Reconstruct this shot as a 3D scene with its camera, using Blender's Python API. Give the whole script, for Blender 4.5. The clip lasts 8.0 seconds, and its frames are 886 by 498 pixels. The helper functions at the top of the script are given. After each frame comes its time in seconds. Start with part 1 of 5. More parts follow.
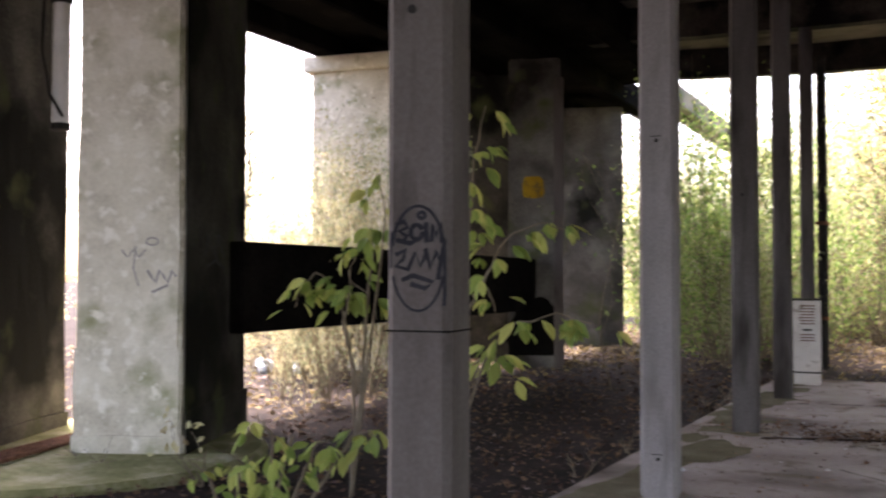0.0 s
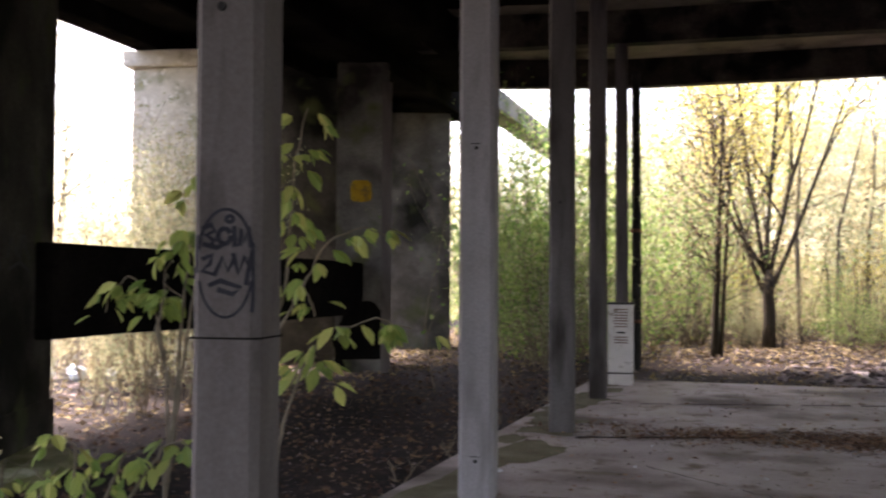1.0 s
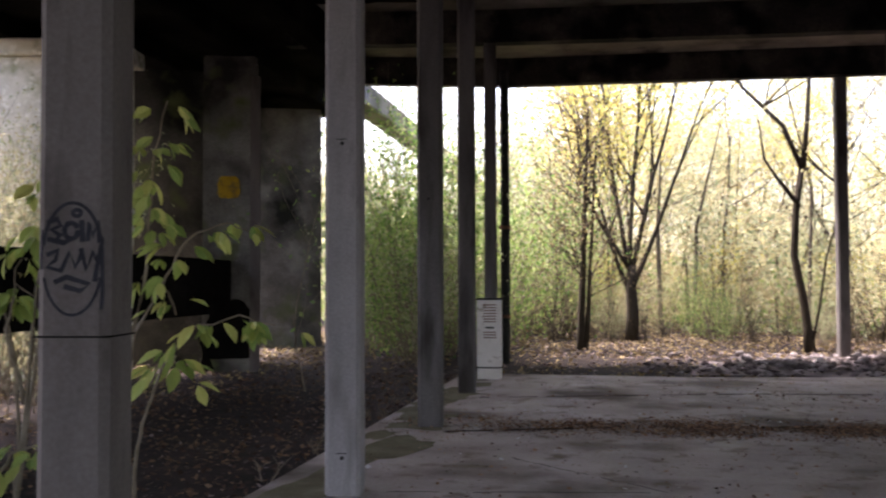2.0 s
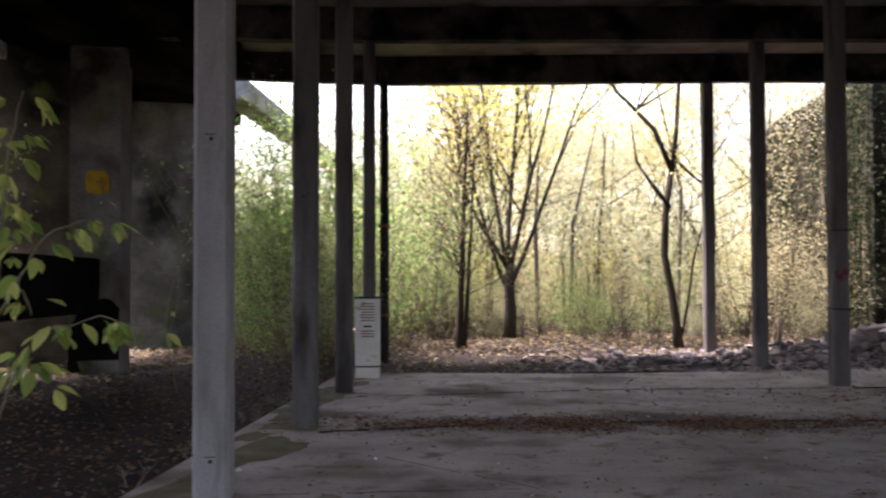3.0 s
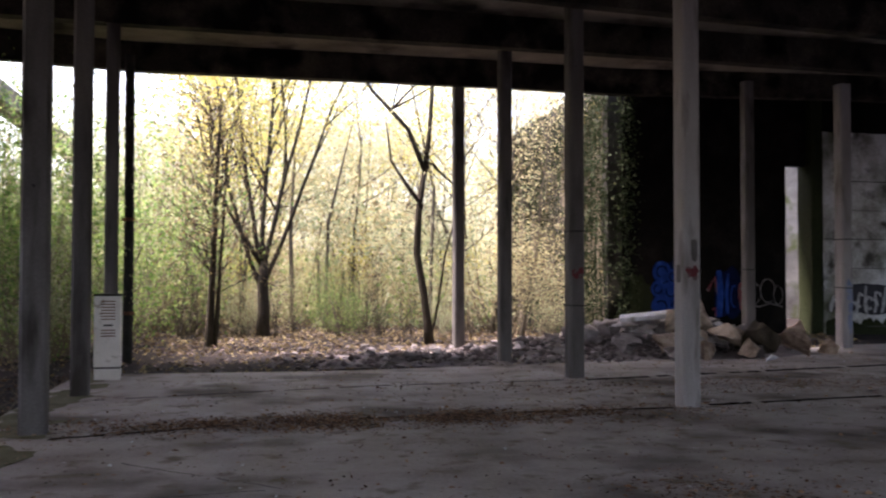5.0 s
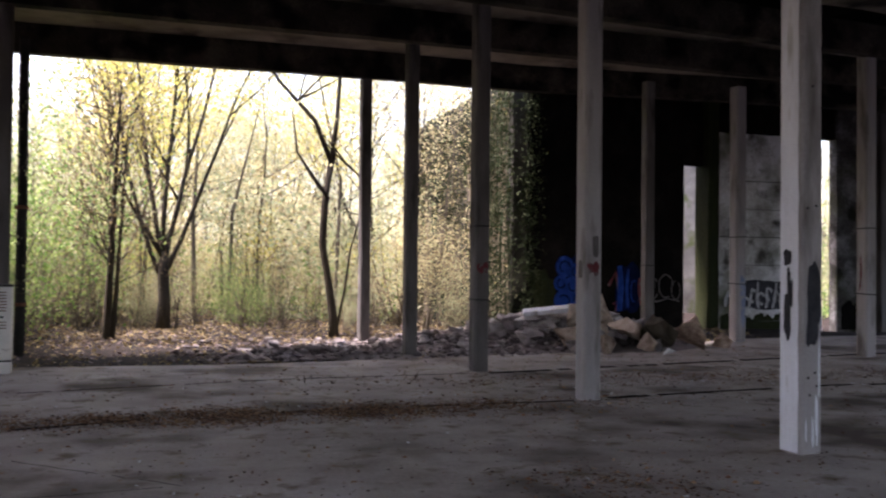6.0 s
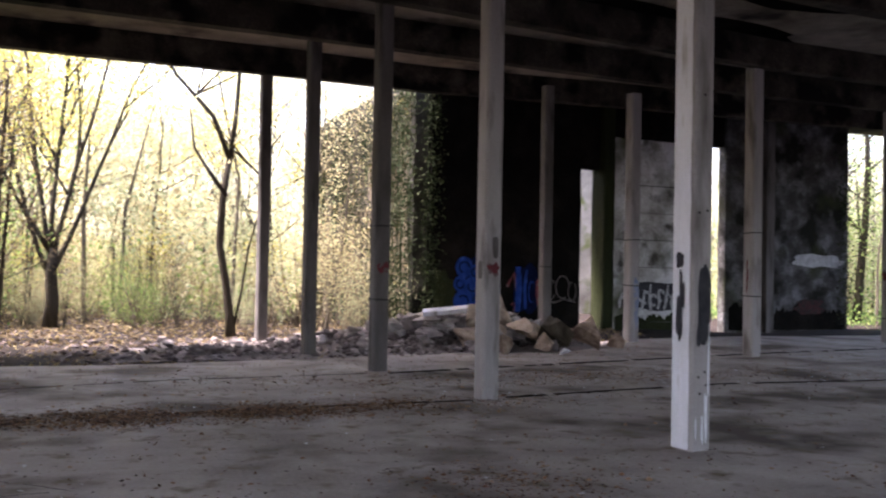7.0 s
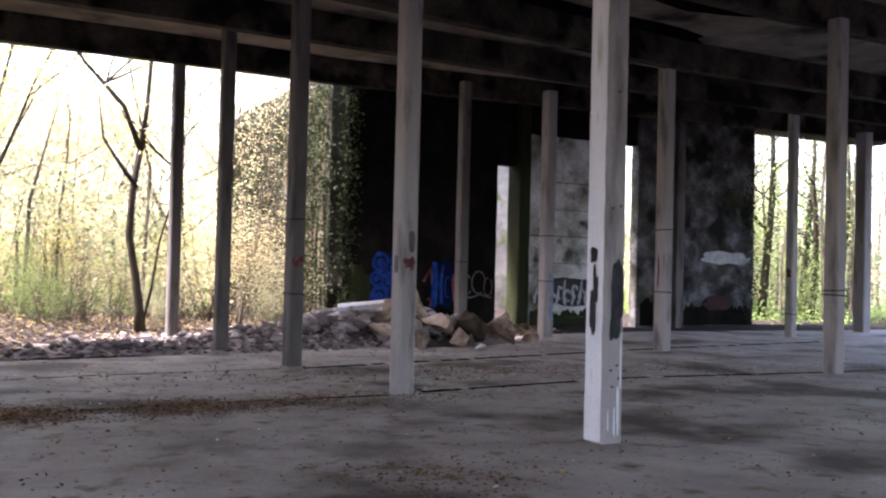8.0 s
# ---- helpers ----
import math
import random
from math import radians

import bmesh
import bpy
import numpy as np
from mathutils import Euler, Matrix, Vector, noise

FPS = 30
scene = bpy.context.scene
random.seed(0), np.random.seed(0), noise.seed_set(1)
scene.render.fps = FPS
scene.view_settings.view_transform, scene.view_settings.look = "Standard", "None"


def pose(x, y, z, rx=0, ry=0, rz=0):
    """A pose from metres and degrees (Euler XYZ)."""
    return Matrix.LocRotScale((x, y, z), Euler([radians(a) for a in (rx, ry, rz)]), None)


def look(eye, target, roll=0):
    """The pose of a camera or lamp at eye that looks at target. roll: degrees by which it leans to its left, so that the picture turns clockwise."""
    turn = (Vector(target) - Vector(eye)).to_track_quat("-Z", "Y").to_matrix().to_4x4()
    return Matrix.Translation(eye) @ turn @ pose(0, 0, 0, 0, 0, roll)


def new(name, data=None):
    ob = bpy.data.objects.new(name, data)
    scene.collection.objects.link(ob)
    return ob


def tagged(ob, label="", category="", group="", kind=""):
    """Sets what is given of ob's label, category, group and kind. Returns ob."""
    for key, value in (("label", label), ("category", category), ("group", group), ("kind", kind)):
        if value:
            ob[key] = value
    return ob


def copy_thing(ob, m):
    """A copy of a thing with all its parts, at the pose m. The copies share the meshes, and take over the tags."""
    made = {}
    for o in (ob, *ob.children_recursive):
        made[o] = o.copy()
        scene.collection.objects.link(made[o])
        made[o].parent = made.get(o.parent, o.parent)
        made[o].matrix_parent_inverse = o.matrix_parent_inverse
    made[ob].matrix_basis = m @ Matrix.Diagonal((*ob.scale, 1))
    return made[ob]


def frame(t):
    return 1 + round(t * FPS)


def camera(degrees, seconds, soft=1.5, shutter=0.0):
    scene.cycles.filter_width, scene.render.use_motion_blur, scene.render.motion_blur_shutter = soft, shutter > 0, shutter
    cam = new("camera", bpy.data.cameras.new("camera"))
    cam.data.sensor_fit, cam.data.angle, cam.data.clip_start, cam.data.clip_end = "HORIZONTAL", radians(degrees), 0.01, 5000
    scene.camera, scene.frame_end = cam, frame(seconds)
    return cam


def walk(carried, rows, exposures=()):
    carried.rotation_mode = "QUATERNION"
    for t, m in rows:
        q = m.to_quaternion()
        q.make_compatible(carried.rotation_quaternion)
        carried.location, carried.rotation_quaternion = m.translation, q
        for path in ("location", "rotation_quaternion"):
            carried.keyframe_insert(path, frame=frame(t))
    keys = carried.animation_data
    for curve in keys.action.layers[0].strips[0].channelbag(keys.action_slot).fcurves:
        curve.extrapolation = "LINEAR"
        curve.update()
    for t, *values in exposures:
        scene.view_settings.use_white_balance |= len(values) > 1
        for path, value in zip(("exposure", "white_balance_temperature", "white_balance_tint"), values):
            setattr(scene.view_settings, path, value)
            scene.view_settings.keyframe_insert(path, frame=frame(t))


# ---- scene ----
cam = camera(49.0, 8.0, soft=2.2, shutter=0.5)
PATH = [
    (0, (0.394, -0.253, 1.458), (-0.686, 1.430, 1.521), 0.1),
    (0.5, (0.419, -0.230, 1.463), (-0.514, 1.537, 1.526), 0.5),
    (1, (0.442, -0.195, 1.467), (-0.332, 1.648, 1.538), 0.3),
    (1.5, (0.473, -0.184, 1.457), (-0.169, 1.710, 1.525), 0.0),
    (2.8, (0.528, -0.151, 1.456), (0.183, 1.818, 1.520), -0.2),
    (3, (0.544, -0.130, 1.459), (0.251, 1.848, 1.521), -0.2),
    (3.5, (0.567, -0.114, 1.458), (0.396, 1.877, 1.518), -0.3),
    (4, (0.584, -0.100, 1.451), (0.545, 1.898, 1.509), -0.2),
    (4.5, (0.598, -0.055, 1.449), (0.690, 1.941, 1.509), 0.0),
    (6, (0.619, -0.060, 1.470), (1.011, 1.901, 1.512), 0.6),
    (6.5, (0.612, -0.052, 1.470), (1.105, 1.885, 1.517), 1.2),
    (7, (0.609, -0.048, 1.469), (1.201, 1.863, 1.514), 1.1),
    (7.5, (0.618, -0.010, 1.459), (1.302, 1.869, 1.501), 1.4),
    (8, (0.632, -0.003, 1.451), (1.385, 1.850, 1.491), 1.4),
]
walk(cam, [(t, look(eye, target, roll)) for t, eye, target, roll in PATH], exposures=[(0, 3.15, 6950, 28), (1.5, 2.7, 6700, 27), (3, 2.6, 6500, 26), (6, 2.52, 6500, 27), (7, 3.1, 6500, 26), (8, 3.4, 6350, 27)])

# ---- world, sun, exposure ----
world = bpy.data.worlds.new("sky")
scene.world = world
world.use_nodes = True
wn = world.node_tree
sky = wn.nodes.new("ShaderNodeTexSky")
sky.sky_type = "NISHITA"
sky.sun_disc = False
sky.sun_elevation, sky.sun_rotation = radians(57), radians(-67)
sky.air_density, sky.dust_density = 1.2, 4.0
wn.nodes["Background"].inputs["Strength"].default_value = 0.15
wn.links.new(sky.outputs[0], wn.nodes["Background"].inputs[0])
sun_data = bpy.data.lights.new("sun", "SUN")
sun_data.energy, sun_data.angle, sun_data.color = 4.6, radians(9), (1.0, 0.95, 0.88)
sun = new("sun", sun_data)
sun.matrix_basis = look((0, 0, 0), (0.50, -0.21, -0.84))

# ---- materials ----


def mat(name, ramp, scale=3.0, rough=0.85, bump=0.2, fine=40.0, metal=0.0, spots=None, streak=False, island=False, per_object=0.0, moss=None, trans=0.0, spec=0.12):
    """Procedural surface: ramp of colours over noise at two scales, optional spots, moss, streaks, leaf translucency."""
    m = bpy.data.materials.new(name)
    m.use_nodes = True
    n, l = m.node_tree.nodes, m.node_tree.links
    b = n["Principled BSDF"]
    b.inputs["Roughness"].default_value, b.inputs["Metallic"].default_value = rough, metal
    b.inputs["Specular IOR Level"].default_value = spec
    geo, obinfo = n.new("ShaderNodeNewGeometry"), n.new("ShaderNodeObjectInfo")
    coord = n.new("ShaderNodeTexCoord")
    mapping = n.new("ShaderNodeMapping")
    mapping.inputs["Scale"].default_value = (1, 1, 0.22) if streak else (1, 1, 1)
    l.new(geo.outputs["Position"], mapping.inputs["Vector"])
    big, small = n.new("ShaderNodeTexNoise"), n.new("ShaderNodeTexNoise")
    big.inputs["Scale"].default_value, big.inputs["Detail"].default_value, big.inputs["Roughness"].default_value = scale, 5, 0.6
    small.inputs["Scale"].default_value, small.inputs["Detail"].default_value = fine, 3
    l.new(mapping.outputs[0], big.inputs["Vector"])
    l.new(geo.outputs["Position"], small.inputs["Vector"])
    mixv = n.new("ShaderNodeMath")
    mixv.operation = "MULTIPLY_ADD"
    l.new(small.outputs["Fac"], mixv.inputs[0])
    mixv.inputs[1].default_value = 0.35
    sub = n.new("ShaderNodeMath")
    sub.operation = "SUBTRACT"
    sub.inputs[1].default_value = 0.175
    l.new(big.outputs["Fac"], sub.inputs[0])
    l.new(sub.outputs[0], mixv.inputs[2])
    fac = mixv.outputs[0]
    if island or per_object:
        add = n.new("ShaderNodeMath")
        add.operation = "MULTIPLY_ADD"
        l.new(geo.outputs["Random Per Island"] if island else obinfo.outputs["Random"], add.inputs[0])
        add.inputs[1].default_value = 0.8 if island else per_object
        lessen = n.new("ShaderNodeMath")
        lessen.operation = "MULTIPLY_ADD"
        l.new(fac, lessen.inputs[0])
        lessen.inputs[1].default_value = 0.5 if island else 1.0
        lessen.inputs[2].default_value = -0.15 if island else -per_object / 2
        l.new(lessen.outputs[0], add.inputs[2])
        fac = add.outputs[0]
    cr = n.new("ShaderNodeValToRGB")
    while len(cr.color_ramp.elements) < len(ramp):
        cr.color_ramp.elements.new(0.5)
    for e, (p, c) in zip(cr.color_ramp.elements, ramp):
        e.position, e.color = p, (*c, 1)
    l.new(fac, cr.inputs[0])
    colour = cr.outputs[0]
    for extra in [x for x in (spots, moss) if x]:
        col, sc, lo, hi = extra
        tex = n.new("ShaderNodeTexNoise")
        tex.inputs["Scale"].default_value, tex.inputs["Detail"].default_value = sc, 6
        l.new(mapping.outputs[0], tex.inputs["Vector"])
        rng = n.new("ShaderNodeMapRange")
        rng.inputs["From Min"].default_value, rng.inputs["From Max"].default_value = lo, hi
        l.new(tex.outputs["Fac"], rng.inputs["Value"])
        mx = n.new("ShaderNodeMix")
        mx.data_type = "RGBA"
        l.new(rng.outputs[0], mx.inputs["Factor"])
        l.new(colour, mx.inputs[6])
        mx.inputs[7].default_value = (*col, 1)
        colour = mx.outputs[2]
    l.new(colour, b.inputs["Base Color"])
    if bump:
        bp = n.new("ShaderNodeBump")
        bp.inputs["Strength"].default_value, bp.inputs["Distance"].default_value = bump, 0.02
        l.new(mixv.outputs[0], bp.inputs["Height"])
        l.new(bp.outputs[0], b.inputs["Normal"])
    if trans:
        tr, ms = n.new("ShaderNodeBsdfTranslucent"), n.new("ShaderNodeMixShader")
        l.new(colour, tr.inputs[0])
        ms.inputs[0].default_value = trans
        l.new(b.outputs[0], ms.inputs[1])
        l.new(tr.outputs[0], ms.inputs[2])
        l.new(ms.outputs[0], n["Material Output"].inputs[0])
    return m


G = lambda v: (v, v * 0.97, v * 0.93)  # noqa: E731
M_COL = mat("column_concrete", [(0.25, (0.19, 0.177, 0.177)), (0.5, (0.275, 0.258, 0.26)), (0.75, (0.35, 0.33, 0.334))], 2.2, 0.85, 0.35, 60, spots=((0.12, 0.106, 0.10), 5.0, 0.55, 0.72), streak=True)
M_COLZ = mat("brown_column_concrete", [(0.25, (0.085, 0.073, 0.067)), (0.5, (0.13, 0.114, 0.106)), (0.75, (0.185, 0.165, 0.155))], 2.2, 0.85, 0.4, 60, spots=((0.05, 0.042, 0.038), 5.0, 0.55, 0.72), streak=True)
# Panel tone raised to carry the light that falls on it.
M_PANEL = mat("pale_panel", [(0.2, (0.15, 0.142, 0.128)), (0.42, (0.36, 0.352, 0.34)), (0.62, (0.62, 0.625, 0.65))], 1.0, 0.9, 0.4, 20, spots=((0.06, 0.07, 0.032), 0.75, 0.54, 0.7), moss=((0.06, 0.055, 0.048), 2.4, 0.56, 0.72))
M_GREENP = mat("mossy_pillar", [(0.2, (0.008, 0.009, 0.005)), (0.5, (0.017, 0.021, 0.009)), (0.8, (0.038, 0.045, 0.018))], 1.6, 0.95, 0.4, 20, streak=True)
M_WHITE = mat("column_whitewash", [(0.25, (0.48, 0.49, 0.53)), (0.55, (0.62, 0.63, 0.69)), (0.8, (0.70, 0.71, 0.76))], 3, 0.8, 0.2, 50, spots=((0.32, 0.31, 0.3), 6.0, 0.6, 0.72), streak=True)
M_PIER = mat("pier_concrete", [(0.25, (0.42, 0.39, 0.31)), (0.5, (0.62, 0.59, 0.49)), (0.75, (0.74, 0.71, 0.61))], 2.0, 0.9, 0.5, 30, spots=((0.24, 0.25, 0.12), 2.2, 0.54, 0.72), moss=((0.78, 0.76, 0.68), 9.0, 0.56, 0.68))
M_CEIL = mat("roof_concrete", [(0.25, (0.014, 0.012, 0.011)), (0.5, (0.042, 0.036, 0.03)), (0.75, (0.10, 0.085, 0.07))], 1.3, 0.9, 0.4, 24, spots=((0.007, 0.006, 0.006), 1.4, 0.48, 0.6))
# Slab kept lighter than the beams: light from outside is in its tone.
M_ROOF = mat("lit_slab_concrete", [(0.25, (0.10, 0.085, 0.066)), (0.5, (0.20, 0.175, 0.142)), (0.75, (0.30, 0.265, 0.22))], 1.1, 0.9, 0.4, 24, spots=((0.02, 0.017, 0.015), 0.8, 0.52, 0.68))
# Near-black concrete for deck, lintels and marks; on the north wall, painted shade.
M_NEAR_BLACK = mat("near_black_concrete", [(0.25, (0.004, 0.004, 0.004)), (0.5, (0.008, 0.0075, 0.007)), (0.75, (0.017, 0.015, 0.0135))], 1.1, 1.0, 0.35, 24, spec=0.0)
M_WALL = mat("stained_wall", [(0.25, (0.022, 0.021, 0.019)), (0.48, (0.058, 0.056, 0.055)), (0.72, (0.17, 0.17, 0.178))], 1.9, 0.95, 0.4, 20, spots=((0.014, 0.014, 0.012), 1.3, 0.48, 0.62), moss=((0.038, 0.043, 0.02), 0.7, 0.54, 0.7), spec=0.05)
M_FLOOR = mat("slab_concrete", [(0.22, (0.18, 0.152, 0.136)), (0.48, (0.335, 0.294, 0.27)), (0.75, (0.47, 0.425, 0.40))], 0.9, 0.8, 0.5, 30, spots=((0.095, 0.074, 0.062), 0.55, 0.52, 0.64), moss=((0.15, 0.12, 0.085), 3.1, 0.57, 0.7), spec=0.2)
# Earth taken darker than soil to stand in for shade by the viaduct.
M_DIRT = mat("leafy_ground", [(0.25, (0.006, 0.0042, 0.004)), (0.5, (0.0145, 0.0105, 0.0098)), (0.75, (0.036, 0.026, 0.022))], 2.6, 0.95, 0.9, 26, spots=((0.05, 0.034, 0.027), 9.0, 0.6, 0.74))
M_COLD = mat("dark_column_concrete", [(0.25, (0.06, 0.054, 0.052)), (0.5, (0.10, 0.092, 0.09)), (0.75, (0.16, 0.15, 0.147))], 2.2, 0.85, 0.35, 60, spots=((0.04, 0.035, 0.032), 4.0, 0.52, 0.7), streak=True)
# Pier concrete lowered far down, with its shade put into the colour.
M_DIM = mat("dim_pier_concrete", [(0.25, (0.014, 0.013, 0.012)), (0.5, (0.042, 0.04, 0.035)), (0.75, (0.10, 0.095, 0.084))], 1.1, 0.9, 0.4, 30, spots=((0.006, 0.006, 0.005), 0.7, 0.48, 0.6), moss=((0.05, 0.06, 0.025), 1.6, 0.56, 0.7))
M_SAP = mat("bright_leaf", [(0.15, (0.20, 0.30, 0.08)), (0.5, (0.37, 0.46, 0.13)), (0.85, (0.54, 0.55, 0.17))], 1.0, 0.5, 0.0, 8, island=True, trans=0.5)
M_MOSS = mat("mossy_concrete", [(0.25, (0.10, 0.11, 0.045)), (0.5, (0.21, 0.21, 0.10)), (0.75, (0.38, 0.36, 0.25))], 2.5, 0.95, 0.5, 26)
M_FILM = mat("moss_film", [(0.25, (0.075, 0.07, 0.04)), (0.5, (0.13, 0.122, 0.072)), (0.75, (0.20, 0.186, 0.13))], 2.5, 0.95, 0.4, 30)
M_ROCK = mat("broken_rubble", [(0.2, (0.11, 0.096, 0.097)), (0.5, (0.235, 0.21, 0.212)), (0.8, (0.42, 0.385, 0.388))], 5.0, 0.95, 0.7, 24, per_object=0.5)
M_SAND = mat("sandstone", [(0.25, (0.15, 0.11, 0.088)), (0.5, (0.31, 0.24, 0.195)), (0.75, (0.48, 0.39, 0.325))], 4.0, 0.95, 1.0, 22, per_object=0.3, spots=((0.11, 0.075, 0.056), 3.2, 0.52, 0.66), spec=0.03)
M_BARK = mat("bark", [(0.25, (0.022, 0.018, 0.014)), (0.5, (0.046, 0.038, 0.029)), (0.75, (0.085, 0.071, 0.055))], 6.0, 0.95, 0.7, 40, streak=True)
# Bark made paler for the woods behind; haze is put into the colour.
M_HAZED_BARK = mat("hazed_bark", [(0.25, (0.045, 0.038, 0.03)), (0.5, (0.085, 0.072, 0.056)), (0.75, (0.14, 0.12, 0.095))], 6.0, 0.95, 0.6, 40, streak=True)
M_TWIG = mat("pale_twig", [(0.25, (0.12, 0.10, 0.07)), (0.75, (0.24, 0.20, 0.15))], 8.0, 0.9, 0.3, 40)
# Yellow and lime leaves are washed out to paint haze into the woods.
M_YELLOW = mat("autumn_leaf", [(0.15, (0.33, 0.26, 0.15)), (0.4, (0.50, 0.45, 0.25)), (0.7, (0.57, 0.53, 0.30)), (0.9, (0.42, 0.43, 0.25))], 1.0, 0.6, 0.0, 8, island=True, trans=0.45)
M_LIME = mat("fading_leaf", [(0.15, (0.22, 0.26, 0.15)), (0.45, (0.37, 0.41, 0.24)), (0.75, (0.50, 0.50, 0.31)), (0.95, (0.50, 0.42, 0.26))], 1.0, 0.55, 0.0, 8, island=True, trans=0.45)
M_GREEN = mat("green_leaf", [(0.15, (0.10, 0.19, 0.05)), (0.5, (0.21, 0.33, 0.095)), (0.85, (0.37, 0.43, 0.15))], 1.0, 0.5, 0.0, 8, island=True, trans=0.5)
M_IVY = mat("ivy_leaf", [(0.15, (0.018, 0.026, 0.013)), (0.5, (0.03, 0.042, 0.02)), (0.85, (0.05, 0.058, 0.03))], 1.0, 0.75, 0.0, 8, island=True, trans=0.2, spec=0.05)
M_CREEP = mat("creeper_leaf", [(0.15, (0.08, 0.06, 0.03)), (0.5, (0.16, 0.135, 0.06)), (0.85, (0.26, 0.23, 0.105))], 1.0, 0.7, 0.0, 8, island=True, trans=0.4, spec=0.05)
M_GOLD = mat("golden_leaf", [(0.15, (0.36, 0.28, 0.08)), (0.4, (0.54, 0.48, 0.13)), (0.7, (0.60, 0.57, 0.16)), (0.9, (0.40, 0.45, 0.13))], 1.0, 0.6, 0.0, 8, island=True, trans=0.5)
M_LITTER = mat("fallen_leaf", [(0.15, (0.08, 0.056, 0.036)), (0.45, (0.165, 0.122, 0.07)), (0.75, (0.29, 0.225, 0.115)), (0.95, (0.42, 0.35, 0.16))], 1.0, 0.8, 0.0, 8, island=True, trans=0.15)
M_RUST = mat("rust", [(0.3, (0.09, 0.04, 0.025)), (0.7, (0.22, 0.11, 0.07))], 12, 0.8, 0.3, 60, metal=0.2)
M_BLACK = mat("black_iron", [(0.3, (0.012, 0.012, 0.012)), (0.7, (0.03, 0.028, 0.026))], 9, 0.6, 0.1, 50)
M_CAB = mat("cabinet_paint", [(0.3, (0.60, 0.57, 0.53)), (0.7, (0.72, 0.69, 0.65))], 2.5, 0.6, 0.05, 40, spots=((0.3, 0.26, 0.22), 7, 0.62, 0.72))
M_PVC = mat("white_pipe", [(0.3, (0.6, 0.6, 0.6)), (0.7, (0.75, 0.75, 0.75))], 4, 0.4, 0.05, 40)
M_INK = mat("black_spray", [(0.3, (0.015, 0.015, 0.02)), (0.7, (0.035, 0.035, 0.042))], 9, 0.6, 0.0, 50)
M_BLUE = mat("blue_spray", [(0.3, (0.006, 0.02, 0.11)), (0.6, (0.012, 0.042, 0.21)), (0.8, (0.04, 0.10, 0.32))], 5, 0.7, 0.0, 50, spec=0.05)
M_WORN = mat("worn_blue_paint", [(0.3, (0.13, 0.16, 0.24)), (0.7, (0.22, 0.25, 0.34))], 6, 0.8, 0.0, 40, spots=((0.26, 0.25, 0.25), 9, 0.5, 0.62))
M_NAVY = mat("navy_spray", [(0.3, (0.003, 0.005, 0.018)), (0.7, (0.006, 0.012, 0.045))], 5, 0.8, 0.0, 50, spec=0.02)
M_RED = mat("red_spray", [(0.3, (0.075, 0.018, 0.022)), (0.7, (0.14, 0.03, 0.036))], 6, 0.7, 0.0, 50, spots=((0.10, 0.085, 0.085), 14, 0.52, 0.6))
M_PALE = mat("white_spray", [(0.3, (0.5, 0.52, 0.54)), (0.7, (0.66, 0.68, 0.7))], 6, 0.7, 0.0, 50)
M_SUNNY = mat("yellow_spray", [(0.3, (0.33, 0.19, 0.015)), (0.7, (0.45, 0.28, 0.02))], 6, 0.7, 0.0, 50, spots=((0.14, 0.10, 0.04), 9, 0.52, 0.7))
M_CHALK = mat("faded_white_spray", [(0.3, (0.2, 0.2, 0.205)), (0.7, (0.42, 0.42, 0.43))], 7, 0.8, 0.0, 40)
M_BITS = mat("fine_rubble", [(0.15, (0.06, 0.05, 0.05)), (0.5, (0.14, 0.12, 0.122)), (0.9, (0.30, 0.27, 0.27))], 5.0, 0.95, 0.5, 24, island=True)
# Pier concrete lowered in colour for piers in the viaduct's shade.
M_SHADE = mat("stained_dim_concrete", [(0.25, (0.085, 0.08, 0.07)), (0.5, (0.175, 0.166, 0.149)), (0.75, (0.29, 0.276, 0.248))], 1.1, 0.9, 0.4, 30, spots=((0.026, 0.024, 0.021), 0.7, 0.5, 0.68), moss=((0.09, 0.105, 0.045), 1.6, 0.56, 0.7))
# Lowered the same way for shade, with moss, for one pier.
M_MOSSY = mat("dim_mossy_concrete", [(0.25, (0.05, 0.047, 0.04)), (0.5, (0.11, 0.104, 0.09)), (0.75, (0.20, 0.19, 0.168))], 1.3, 0.9, 0.4, 30, spots=((0.015, 0.015, 0.012), 0.8, 0.48, 0.64), moss=((0.07, 0.085, 0.032), 1.4, 0.54, 0.7))
M_DULL = mat("faded_red_spray", [(0.3, (0.022, 0.009, 0.009)), (0.7, (0.055, 0.02, 0.02))], 5, 0.8, 0.0, 40, spots=((0.02, 0.018, 0.017), 8, 0.48, 0.6))
M_JOINT = mat("joint_dirt", [(0.3, (0.006, 0.005, 0.005)), (0.7, (0.02, 0.017, 0.015))], 9, 1.0, 0.2, 50, spec=0.0)
M_LITTER2 = mat("litter_plastic", [(0.3, (0.4, 0.5, 0.62)), (0.7, (0.7, 0.74, 0.8))], 6, 0.4, 0.1, 50)

# ---- mesh helpers ----


def mesh(name, verts, faces, material, smooth=False):
    me = bpy.data.meshes.new(name)
    me.from_pydata([tuple(map(float, v)) for v in verts], [], faces)
    me.materials.append(material)
    if smooth:
        me.polygons.foreach_set("use_smooth", [True] * len(me.polygons))
    me.update()
    return me


def child(name, me, parent, label="", at=None):
    ob = new(name, me)
    ob.parent = parent
    if at is not None:
        ob.matrix_basis = at
    return tagged(ob, label) if label else ob


def empty(name, m, label, category, group="", kind=""):
    e = new(name)
    e.empty_display_size = 0.2
    e.matrix_basis = m
    return tagged(e, label, category, group, kind)


